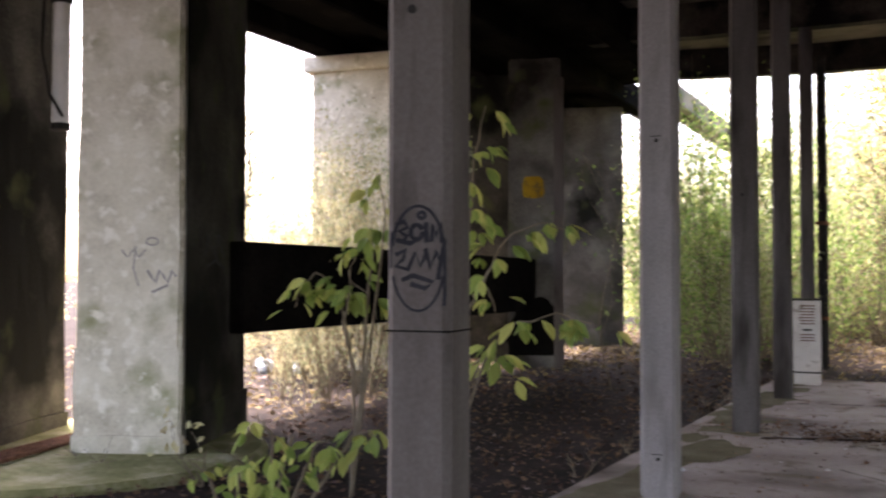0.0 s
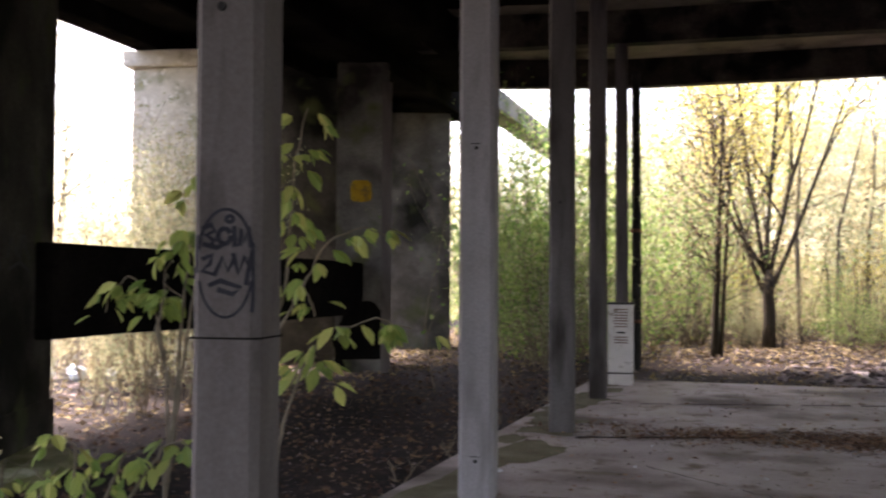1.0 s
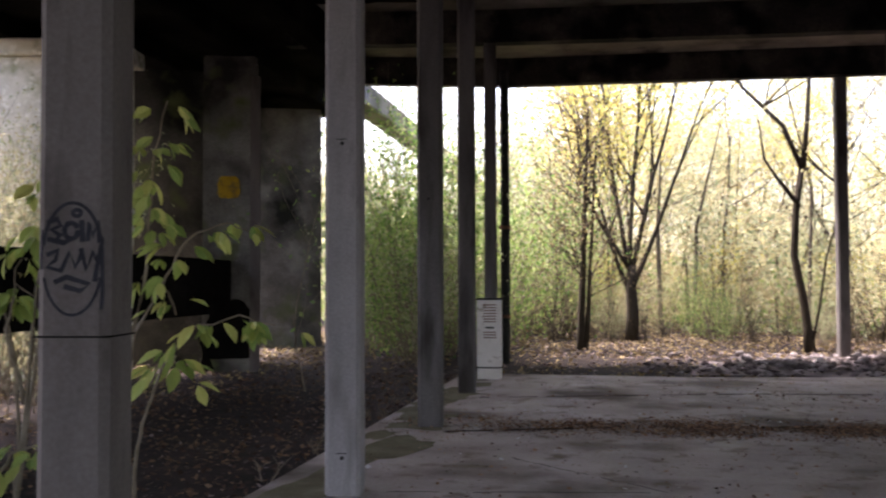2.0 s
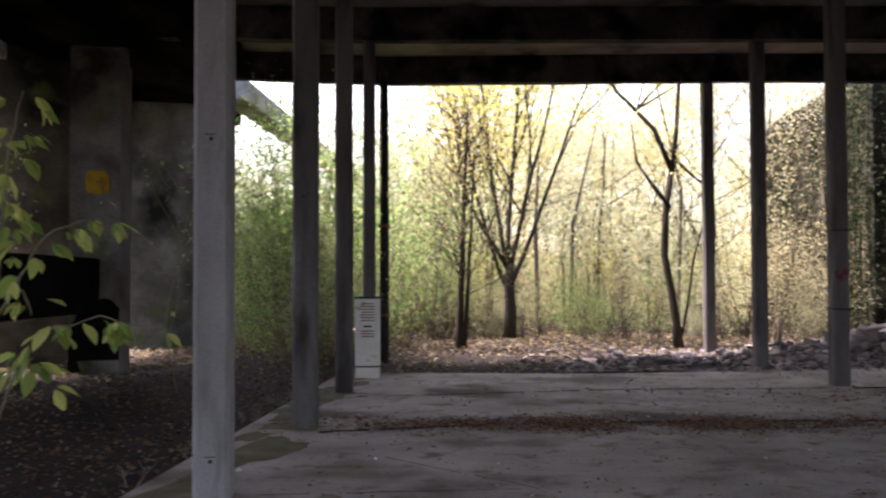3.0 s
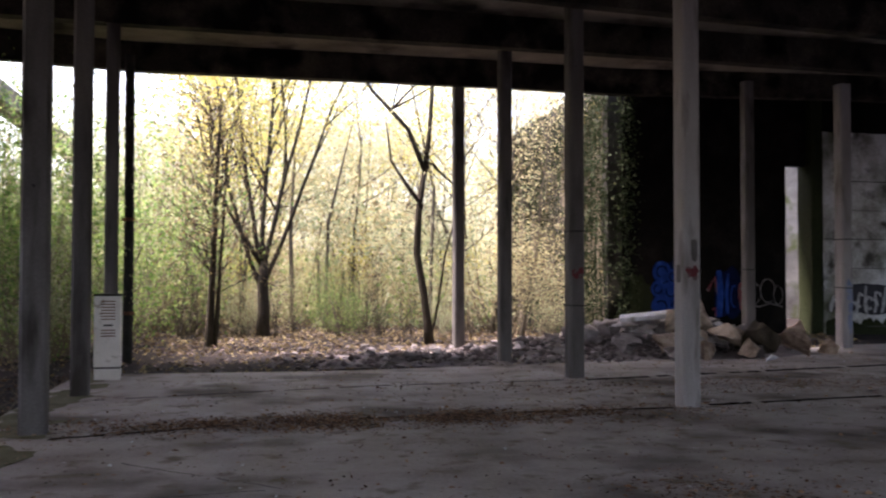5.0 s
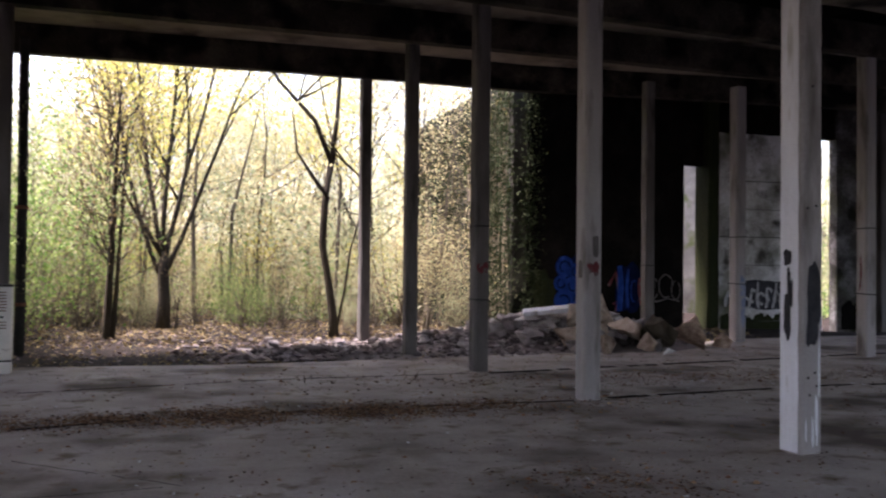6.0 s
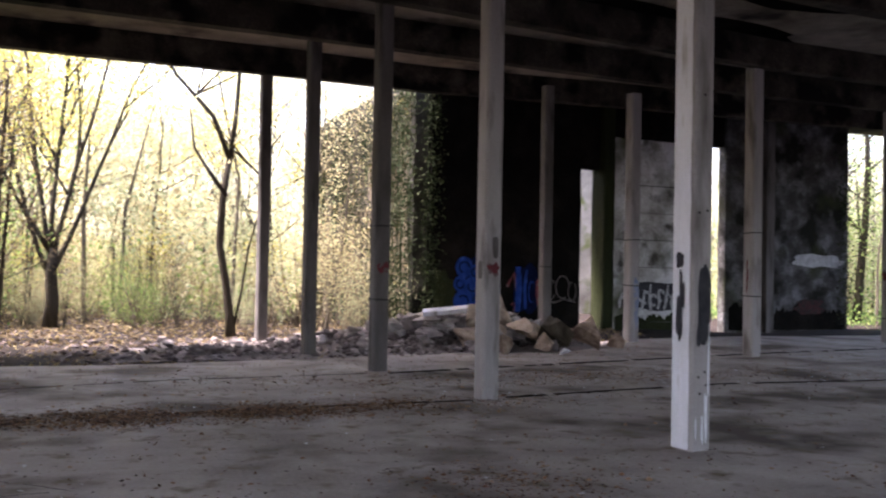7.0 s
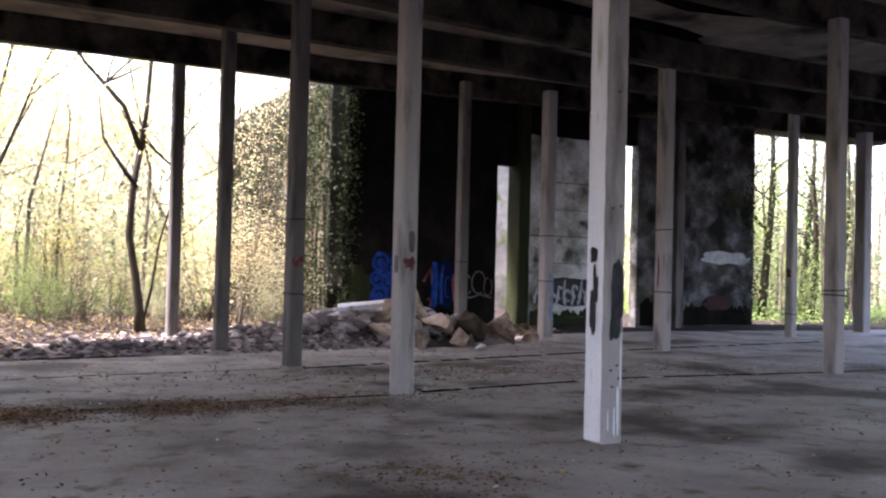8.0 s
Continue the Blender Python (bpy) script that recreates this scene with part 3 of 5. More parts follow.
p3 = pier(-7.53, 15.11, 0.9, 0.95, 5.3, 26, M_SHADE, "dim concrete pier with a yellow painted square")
pier(-8.72, 20.1, 1.5, 1.0, 5.3, 23, M_MOSSY, "dim mossy concrete pier under the viaduct")
# Added dark pier, only there to close a bright gap between columns.
pier(-9.06, 15.84, 1.5, 0.9, 5.3, 33, M_DIM, "added dark concrete pier closing a bright gap")
pier(-9.698, 13.392, 2.1, 1.0, 5.3, 14, M_PIER, "sunlit concrete pier with a projecting cap", 0.24)
for y in (54, 70):
    pier(via(-6.39, y), y, 1.1, 1.0, 5.5, 6, M_PIER, "distant concrete viaduct pier", 0.24)
pad_v, pad_f = tube([(-6.9, 5.0, -0.25), (-6.9, 5.0, -0.02), (-6.9, 5.0, 0.02)], [1.78, 1.78, 1.74], 40)
tagged(new("concrete_pad", mesh("concrete_pad", pad_v, pad_f, M_MOSS)), "round mossy concrete pad under the pier", "pad")
low = empty("tie_beam", pose(0, 0, 0.94), "dark low concrete beam running between two piers", "beam")
ang = math.degrees(math.atan2(14.9 - 6.5, -7.45 + 6.3))
child("beam", box_mesh("beam", (8.5, 0.36, 0.88), M_NEAR_BLACK, 0.02, 0.012, 6, 3), low, at=pose(-6.93, 10.66, 0, 0, 0, ang))
# square on the inner pier
sq = child("painted_square", mesh("painted_square", *blot(0, 0, 0.30, 0.32, random.Random(3), 24, 0.05), M_SUNNY), p3, "yellow painted square")
sq.matrix_basis = pose(-0.02, -0.50, 3.2) @ Matrix.Scale(1.2, 4)
# Corner strip in its own concrete, standing in for the lit edge.
child("fillet", box_mesh("fillet", (0.17, 0.16, 5.0), M_COLZ, 0.015, 0.006, 5, 4), p3, "corner fillet standing in for a lit edge", at=pose(0.42, -0.46, 0.1))
rs = random.Random(15)
for u, z, w, h in ((-0.02, 0.6, 0.86, 1.25),):
    so = child("soot_mark", mesh("soot_mark", *blot(u, z, w, h, rs, 36, 0.3), M_NEAR_BLACK), p3, "black mark at the pier foot")
    so.matrix_basis = pose(0, -0.497 - 0.002 * z, 0)
# faded scribbles on the lit pier
scr = [ribbon([(-0.1 + 0.05 * i, 1.95 - 0.06 * (i % 2)) for i in range(5)], 0.014), ribbon([(0.12 + 0.035 * i, 1.78 - 0.05 * (i % 3)) for i in range(8)], 0.022),
       ribbon(loop_points(0.16, 2.02, 0.05, 0.03), 0.012), ribbon([(0.02, 1.98), (0.0, 1.8), (0.05, 1.65)], 0.012), ribbon([(0.16, 1.6), (0.3, 1.66)], 0.02)]
sc = child("scribble", mesh("scribble", *joined(scr), M_COL), p1, "faded grey scribbles")
sc.matrix_basis = pose(0.05, -0.91, -0.1)
sd = [ribbon([(-0.3 + 0.07 * i, 1.9 + 0.12 * ((i * 3) % 4 - 1.5) / 2) for i in range(9)], 0.035, 0.3), ribbon(loop_points(0.1, 1.88, 0.1, 0.13, 30, 290), 0.03), ribbon([(-0.25, 1.72), (0.0, 1.78), (0.28, 1.7)], 0.03)]
sb = child("scribble", mesh("scribble", *joined(sd), M_INK), p1, "black sprayed scribble")
sb.matrix_basis = pose(0, 0, 0, 0, 0, 90) @ pose(-0.1, -0.494, 0)
# Dark sheets put the shade of the averted face into the pier.
child("grime_coat", box_mesh("grime_coat", (0.012, 1.80, 0.52), M_DIM, 0.0, 0.003, 4, 6), p1, "dark sheet standing in for shade on one face", at=pose(0.507, 0, 0))
child("grime_coat", box_mesh("grime_coat", (0.012, 1.72, 4.9), M_DIM, 0.0, 0.003, 4, 5), p1, "dark sheet standing in for shade on one face", at=pose(0.482, 0, 0.36))
# hanging white pipe
pipe = empty("downpipe", pose(-6.96, 5.04, 2.76), "broken white plastic downpipe hanging from the viaduct", "pipe")
child("pipe", mesh("pipe", *tube([(0, 0, 0), (0.0, 0, 0.9), (0.01, 0, 2.9)], [0.075, 0.075, 0.075], 14), M_PVC), pipe)
child("pipe_mouth", mesh("pipe_mouth", *tube([(0, 0, -0.004), (0, 0, 0.05)], [0.082, 0.082], 14), M_BLACK), pipe, "dark broken pipe end")
child("collar", mesh("collar", *tube([(0, 0, 1.1), (0, 0, 1.2)], [0.092, 0.092], 14), M_BLACK), pipe, "dark pipe collar")
child("cable", mesh("cable", *tube([(-0.10, -0.1, 1.25), (-0.13, -0.1, 0.7), (-0.02, -0.1, 0.3), (0.09, -0.05, 0.1)], [0.014] * 4, 6), M_BLACK), pipe, "black hanging cable")
# old rods on the pad
for i in range(4):
    rod = new("iron_rod", mesh("iron_rod", *tube([(-6.72 + 0.09 * i, 3.95, 0.045), (-7.0 + 0.08 * i, 4.8, 0.05), (-7.35 + 0.07 * i, 5.8, 0.045)], [0.02] * 3, 6), M_RUST))
    tagged(rod, "rusty iron rod lying on the concrete pad", "rod", "rusty rods on the pad")

# ---- metal cabinet ----
cab = empty("utility_cabinet", pose(-2.7, 14.08, 0, 0, 0, 9) @ Matrix.Scale(1.15, 4), "cream metal utility cabinet with louvre slots on the slab", "cabinet")
child("body", box_mesh("body", (0.31, 0.28, 0.86), M_CAB, 0.008), cab, at=pose(0, 0, 0.16))
child("plinth", box_mesh("plinth", (0.30, 0.27, 0.14), M_CAB, 0.006), cab)
child("lid", box_mesh("lid", (0.33, 0.30, 0.025), M_BLACK, 0.005), cab, "dark lid", at=pose(0, 0, 1.02))
child("seam", box_mesh("seam", (0.305, 0.275, 0.02), M_BLACK, 0.0), cab, at=pose(0, 0, 0.14))
for z in [0.95 - 0.036 * i for i in range(7)] + [0.60, 0.565, 0.53]:
    child("louvre", box_mesh("louvre", (0.17, 0.012, 0.014), M_RUST, 0.003), cab, "dark louvre slot", at=pose(0.01, -0.141, z))
child("handle", box_mesh("handle", (0.11, 0.02, 0.022), M_BLACK, 0.004), cab, "black handle", at=pose(0.01, -0.145, 0.655))

# ---- marks on the columns ----
tag_w = 0.243
strokes = [ribbon(loop_points(0, 1.665, 0.104, 0.185, 12, 172), 0.013), ribbon(loop_points(0, 1.62, 0.104, 0.19, 195, 345), 0.011),
           ribbon([(-0.107, 1.75), (-0.109, 1.6)], 0.008), ribbon([(0.105, 1.72), (0.108, 1.5), (0.104, 1.45)], 0.014),
           ribbon(loop_points(0.015, 1.812, 0.014, 0.012), 0.016)]
bold = [
    [(-0.092, 1.775), (-0.055, 1.79), (-0.042, 1.765), (-0.075, 1.75), (-0.045, 1.73), (-0.06, 1.705), (-0.09, 1.715), (-0.03, 1.70), (0.0, 1.72)],
    loop_points(-0.005, 1.745, 0.024, 0.03, 20, 365, 14), [(0.032, 1.785), (0.036, 1.705), (0.055, 1.71), (0.06, 1.775), (0.07, 1.725), (0.09, 1.78), (0.097, 1.70)],
    [(-0.092, 1.655), (-0.05, 1.672), (-0.06, 1.635), (-0.09, 1.61), (-0.04, 1.595), (-0.01, 1.665), (0.01, 1.61), (0.035, 1.66)],
    [(0.03, 1.68), (0.05, 1.60), (0.075, 1.67), (0.085, 1.63), (0.105, 1.70), (0.09, 1.62), (0.08, 1.555)],
    [(-0.065, 1.552), (-0.02, 1.572), (0.062, 1.545), (0.03, 1.52), (-0.03, 1.538)]]
strokes += [ribbon(line, 0.019, 0.12) for line in bold]
tg = child("spray_tag", mesh("spray_tag", *joined(strokes), M_INK), cols["Z"], "black spray tag in an oval")
tg.matrix_basis = pose(0.004, -tag_w / 2 - 0.004, 0.105) @ Matrix.Diagonal((0.93, 1, 0.87, 1))
seam_bm = box_mesh("joint_line", (tag_w + 0.004, tag_w + 0.004, 0.006), M_NEAR_BLACK, 0.0)
child("joint_line", seam_bm, cols["Z"], at=pose(0, 0, 1.275))
hole(cols["Z"], 0, -0.02, 2.41, tag_w, 0.032)
for z in (2.40, 0.26):
    hole(cols["A"], 0, 0.0, z, 0.245, 0.028)
    fr = child("former_mark", mesh("former_mark", *ribbon([(-0.04, z + 0.03), (0.03, z + 0.03)], 0.006), M_NEAR_BLACK), cols["A"])
    fr.matrix_basis = pose(0, -0.1255, 0)
hole(cols["B"], 0, -0.01, 2.28, 0.25)
rj = random.Random(11)
wf, n = [], 46
for i in range(n + 1):
    z = 0.012 + 5.3 * i / n
    wf += [(-0.106 + 0.004 * noise.noise(Vector((z * 7, 0, 1))), 0, z), (0.100 + 0.014 * noise.noise(Vector((z * 5, 3, 1))), 0, z)]
ob = child("whitewash", mesh("whitewash", wf, [(2 * i, 2 * i + 1, 2 * i + 3, 2 * i + 2) for i in range(n)], M_WHITE), cols["J"], "peeling whitewash on one face")
ob.matrix_basis = pose(0, 0, 0, 0, 0, -90) @ pose(0, -0.123, 0)
for u, w, z, hh in ((0.05, 0.03, 0.28, 0.4), (0.01, 0.02, 0.18, 0.25), (0.075, 0.018, 0.7, 0.5), (-0.06, 0.015, 0.2, 0.2)):
    ob = child("drip", mesh("drip", *blot(0, 0, w, hh, rj, 20, 0.3), M_WHITE), cols["J"], "white paint drip")
    ob.matrix_basis = pose(u, -0.1235, z)
for side, u, z, w, h in ((-90, -0.02, 1.60, 0.10, 0.12), (-90, -0.005, 1.38, 0.04, 0.26), (-90, -0.02, 1.12, 0.085, 0.36), (-90, 0.02, 1.3, 0.05, 0.2), (0, 0.02, 1.3, 0.15, 0.46), (0, 0.005, 1.05, 0.12, 0.34)):
    pt = child("paint_patch", mesh("paint_patch", *blot(0, 0, w, h, rj, 30, 0.2), M_INK), cols["J"], "peeling dark blue-grey paint patch")
    pt.matrix_basis = pose(0, 0, 0, 0, 0, side) @ pose(u, -0.1265, z)
for u, z in ((-0.04, 0.62), (0.05, 0.55), (-0.02, 0.48), (0.03, 0.66), (-0.05, 2.0), (0.04, 2.02), (0.0, 3.0)):
    hole(cols["J"], 0, u, z, 0.24, 0.022)
for key, side, z, w, h in (("I", 0, 1.50, 0.13, 0.15), ("H", 0, 1.5, 0.15, 0.17), ("L", -90, 1.5, 0.05, 0.55), ("M", -90, 1.55, 0.14, 0.22)):
    pt = child("paint_patch", mesh("paint_patch", *blot(0, 0, w, h, rj, 26, 0.5), M_RED), cols[key], "red paint smear")
    pt.matrix_basis = pose(0, 0, 0, 0, 0, side) @ pose(0.0, {"I": -0.121, "H": -0.1175, "L": -0.13, "M": -0.109}[key], z)
for key, side, z, w, h in (("I", 0, 1.75, 0.085, 0.24), ("I", -90, 1.49, 0.10, 0.2)):
    pt = child("paint_patch", mesh("paint_patch", *blot(0, 0, w, h, rj, 20, 0.1), M_COLD), cols[key], "grey paint patch")
    pt.matrix_basis = pose(0, 0, 0, 0, 0, side) @ pose(0.02, -0.1205, z)
pt = child("paint_patch", mesh("paint_patch", *blot(0, 0, 0.13, 1.0, rj, 30, 0.3), M_WORN), cols["K"], "faded blue paint")
pt.matrix_basis = pose(0.04, -0.134, 0.88)
for key, w, zs in (("H", 0.228, (1.04, 2.1)), ("K", 0.26, (1.23, 2.22)), ("L", 0.253, (1.11, 2.28)), ("N", 0.24, (1.19, 1.26)), ("O", 0.215, (1.6,)), ("M", 0.21, (0.56,))):
    for i, z in enumerate(zs):
        band(cols[key], w, z, 2 * (-1) ** i)

# ---- graffiti on the walls ----


def on_wall(name, pieces, material, a, b, along_m, z, label, proud):
    ax, ay = a
    bx, by = b
    turn = math.atan2(by - ay, bx - ax)
    n = Vector((math.sin(turn), -math.cos(turn), 0))
    p = Vector((ax + along_m * math.cos(turn), ay + along_m * math.sin(turn), z)) + n * proud
    if len(pieces) == 1:
        ob = new(name, mesh(name, *pieces[0], material))
        ob.matrix_basis = pose(p.x, p.y, p.z, 0, 0, math.degrees(turn)) @ Matrix.Scale(1.25, 4)
        return tagged(ob, label, "stain" if "stain" in name else "graffiti")
    root = empty(name, pose(p.x, p.y, p.z, 0, 0, math.degrees(turn)) @ Matrix.Scale(1.25, 4), label, "graffiti")
    for piece in pieces:
        child("stroke", mesh("stroke", *piece, material), root)
    return root


NA, NB = (6.85, 21.45), (11.0, 22.25)
rg = random.Random(21)
on_wall("wall_painting", [blot(0.0, 0.85, 0.55, 0.95, rg, 30, 0.15)], M_NAVY, NA, NB, 2.62, 0, "dark blue spray-painted mural shape", 0.235)
on_wall("wall_painting", [ribbon([(-0.2, 0.42), (-0.17, 0.9), (-0.2, 1.28)], 0.12, 0.2), ribbon([(-0.02, 0.48), (-0.04, 0.9), (0.0, 1.22)], 0.06, 0.3), ribbon(loop_points(0.12, 0.8, 0.07, 0.2, 60, 290, 14), 0.03)], M_BLUE, NA, NB, 2.62, 0, "deep blue strokes of the mural", 0.246)
bubbles = [(0.14, 1.25, 0.17), (0.38, 1.16, 0.13), (0.06, 0.94, 0.13), (0.32, 0.9, 0.16), (0.54, 1.0, 0.13), (0.12, 0.62, 0.18), (0.42, 0.62, 0.14), (0.58, 0.75, 0.12), (0.34, 0.42, 0.12)]
on_wall("wall_painting", [blot(0.33, 0.9, 0.72, 1.0, rg, 30, 0.15)], M_NAVY, NA, NB, 0.72, 0, "dark blue ground of the sprayed mural", 0.236)
on_wall("wall_painting", [ribbon(loop_points(u, v, 0.55 * q, 0.6 * q, 0, 360, 20), 1.12 * q) for u, v, q in bubbles], M_BLUE, NA, NB, 0.72, 0, "bright blue spray-painted bubble shapes", 0.243)
on_wall("wall_painting", [ribbon(loop_points(u, v, 0.62 * q, 0.6 * q, 50 * i, 50 * i + 250, 14), 0.028) for i, (u, v, q) in enumerate(bubbles)], M_NAVY, NA, NB, 0.72, 0, "dark curls inside the bubble shapes", 0.249)
on_wall("wall_painting", [blot(0, 0.75, 0.42, 0.9, rg, 34, 0.35)], M_GREENP, NA, NB, 0.35, 0, "green algae patch on the near-black wall", 0.232)
on_wall("wall_painting", [ribbon([(-0.1, 0.9), (0.05, 1.15), (0.12, 0.8)], 0.07, 0.3), ribbon([(0.0, 0.55), (0.12, 0.62), (0.05, 0.42)], 0.06, 0.3)], M_RED, NA, NB, 2.2, 0, "dark red sprayed strokes", 0.24)
on_wall("wall_painting", [blot(0, 0.85, 0.16, 0.6, rg, 24, 0.35)], M_RED, NA, NB, 3.0, 0, "dark red sprayed patch", 0.24)
on_wall("wall_painting", [ribbon(loop_points(-0.2, 0.85, 0.13, 0.2, 40, 330, 16), 0.022, 0.3), ribbon(loop_points(0.1, 0.9, 0.16, 0.22, 0, 300, 18), 0.024, 0.3), ribbon(loop_points(0.33, 0.82, 0.1, 0.18, 90, 420, 14), 0.02, 0.3), ribbon([(-0.35, 0.66), (-0.1, 0.6), (0.15, 0.66), (0.42, 0.6)], 0.025, 0.4)], M_COLD, NA, NB, 3.55, 0, "pale outlined bubble shapes sprayed on the wall", 0.242)
PA, PB = (11.98, 22.35), (15.15, 22.85)
on_wall("wall_painting", [blot(1.15, 0.72, 2.1, 0.55, rg, 44, 0.3)], M_INK, PA, PB, 0.1, 0, "black sprayed patch on the wall", 0.2)
rl = random.Random(8)
pale = []
for i in range(11):
    u = 0.05 + 0.19 * i
    pale.append(ribbon([(u + rl.uniform(-0.03, 0.03), 0.38 + rl.uniform(0, 0.12)), (u + rl.uniform(-0.03, 0.06), 0.62), (u + rl.uniform(0.0, 0.08), 0.92 + rl.uniform(-0.12, 0.08))], 0.055, 0.4))
    pale.append(ribbon(loop_points(u + 0.08, 0.66 + rl.uniform(-0.12, 0.12), 0.07, 0.12, rl.uniform(0, 90), rl.uniform(180, 320), 10), 0.045, 0.4))
on_wall("wall_painting", pale, M_CHALK, PA, PB, 0.15, 0, "faded white sprayed letter shapes on the wall", 0.21)
for k, z in enumerate((0.55, 1.25, 1.95, 2.65, 3.35, 4.05)):
    seam = child("board_line", box_mesh("board_line", (3.1 - 0.35 * ((k * 7) % 3), 0.012, 0.012 + 0.008 * (k % 2)), M_WALL, 0.0), panel, at=pose(0.15 * ((k * 5) % 3 - 1), -0.19, z))
WA, WB = (15.62, 22.9), (20.05, 23.45)


def foot_dirt(a, b, start, width, low, high, seed, proud, material, label):
    """A ragged band of dirt and algae along the foot of a wall."""
    q = random.Random(seed)
    n = int(width / 0.05)
    v = []
    for i in range(n + 1):
        top = low + (high - low) * (0.5 + 0.5 * noise.noise(Vector((i * 0.11, seed, 0)))) + q.uniform(-0.05, 0.07)
        v += [(i * width / n, 0, 0.01), (i * width / n, 0, top)]
    on_wall("wall_stain", [(v, [(2 * i, 2 * i + 2, 2 * i + 3, 2 * i + 1) for i in range(n)])], material, a, b, start, 0, label, proud)


foot_dirt(PA, PB, 0.05, 2.4, 0.15, 0.5, 3, 0.194, M_GREENP, "dark algae and dirt along the foot of the panel")
foot_dirt(WA, WB, 0.1, 3.4, 0.2, 0.7, 5, 0.196, M_NEAR_BLACK, "black dirt along the foot of the end wall")
on_wall("wall_painting", [blot(0.55, 0.52, 0.85, 0.3, rg, 34, 0.4)], M_DULL, WA, WB, 2.3, 0, "faded red sprayed band on the wall", 0.2)
on_wall("wall_painting", [blot(0.75, 1.56, 1.35, 0.3, rg, 44, 0.3)], M_CHALK, WA, WB, 2.35, 0, "pale patch of bare render on the wall", 0.2)

# ---- rubble ----


def rock_mesh(seed, flat, material):
    """An angular broken lump: the hull of a few places, its edges knocked off."""
    q = random.Random(seed)
    bm = bmesh.new()
    for _ in range(10):
        d = Vector((q.gauss(0, 1), q.gauss(0, 1), q.gauss(0, 1))).normalized() * q.uniform(0.36, 0.52)
        d.z *= flat
        bm.verts.new(d)
    hull = bmesh.ops.convex_hull(bm, input=bm.verts[:])
    bmesh.ops.delete(bm, geom=[g for g in hull["geom_interior"] if isinstance(g, bmesh.types.BMVert)], context="VERTS")
    bmesh.ops.triangulate(bm, faces=bm.faces[:])
    bmesh.ops.subdivide_edges(bm, edges=bm.edges[:], cuts=2, use_grid_fill=True)
    o = Vector((seed * 3.1, seed * 1.7, seed))
    for v in bm.verts:
        v.co += noise.noise_vector(v.co * 4.5 + o) * 0.05 + noise.noise_vector(v.co * 11 + o) * 0.03
    return bm_mesh("rock", bm, material)


ROCKS = [rock_mesh(i, 0.38 + 0.1 * (i % 4), M_ROCK) for i in range(7)]
SANDS = [rock_mesh(20 + i, 0.75 + 0.08 * (i % 3), M_SAND) for i in range(4)]


def heap(x, y):
    """Height of the rubble heap."""
    a = math.exp(-(((x - 6.9) / 1.8) ** 2 + ((y - 18.3) / 1.2) ** 2)) * 0.58
    b = math.exp(-(((x - 4.7) / 1.6) ** 2 + ((y - 18.5) / 1.0) ** 2)) * 0.18
    c = math.exp(-(((x - 1.7) / 1.0) ** 2 + ((y - 16.6) / 0.6) ** 2)) * 0.15
    return a + b + c


def rock(me, x, y, z, s, label, r):
    ob = new("rock", me)
    ob.matrix_basis = pose(x, y, z, r.uniform(-25, 25), r.uniform(-25, 25), r.uniform(0, 360)) @ Matrix.Diagonal((s * r.uniform(0.8, 1.3), s, s * r.uniform(0.8, 1.1), 1))
    return tagged(ob, label, "rock", "rubble heap")


hv, hf = [], []
for j in range(29):
    for i in range(57):
        x, y = 0.2 + i * 0.19, 15.9 + j * 0.16
        hv.append((x, y, heap(x, y) * 0.85 - 0.06 + 0.05 * min(1, heap(x, y) * 6) * noise.noise(Vector((x * 5, y * 5, 2)))))
hf = [(j * 57 + i, j * 57 + i + 1, (j + 1) * 57 + i + 1, (j + 1) * 57 + i) for j in range(28) for i in range(56)]
tagged(new("rubble_heap", mesh("rubble_heap", hv, hf, M_BITS)), "heap of earth and fine rubble beside the columns", "rubble", kind="stuff")
rk = random.Random(4)
made = 0
while made < 280:
    x, y = rk.uniform(0.8, 9.4), rk.uniform(16.0, 20.0)
    h = heap(x, y)
    if rk.random() > h * 2.2 + 0.05 or y < slab_far(x) - 1.0:
        continue
    s = rk.choice((0.16, 0.2, 0.28, 0.36, 0.5)) * (0.6 if x < 3.2 else 0.75 if x < 5 else 1.1)
    rock(ROCKS[made % 7], x, y, h * 0.85 + s * 0.2, s, "grey broken concrete lump in the rubble heap", rk)
    made += 1
for x, y, z, s in ((7.56, 17.08, 0.37, 0.93), (6.95, 17.07, 0.35, 0.74), (6.29, 16.71, 0.26, 0.62), (8.69, 16.66, 0.27, 1.0), (7.26, 17.59, 0.72, 0.87), (6.64, 17.39, 0.62, 0.68), (9.34, 16.85, 0.16, 0.56), (6.88, 16.43, 0.14, 0.52), (7.7, 16.56, 0.16, 0.56)):
    rock(SANDS[int(x * 10) % 4], x, y, z, s, "tan sandstone block lying on the rubble heap", rk)
rock(rock_mesh(40, 0.95, M_BARK), 8.02, 16.85, 0.3, 0.9, "dark earthy root lump among the rubble", rk)
rock(rock_mesh(41, 0.8, M_PALE), 7.85, 15.9, 0.06, 0.2, "small white stone on the floor", rk)
slab = new("concrete_plank", box_mesh("concrete_plank", (1.1, 0.4, 0.08), M_WHITE, 0.012, 0.008, 3))
slab.matrix_basis = pose(6.3, 17.7, 0.68, 8, -6, -14)
tagged(slab, "pale broken concrete plank lying on the rubble", "plank")

bits_v, bits_f = [], []
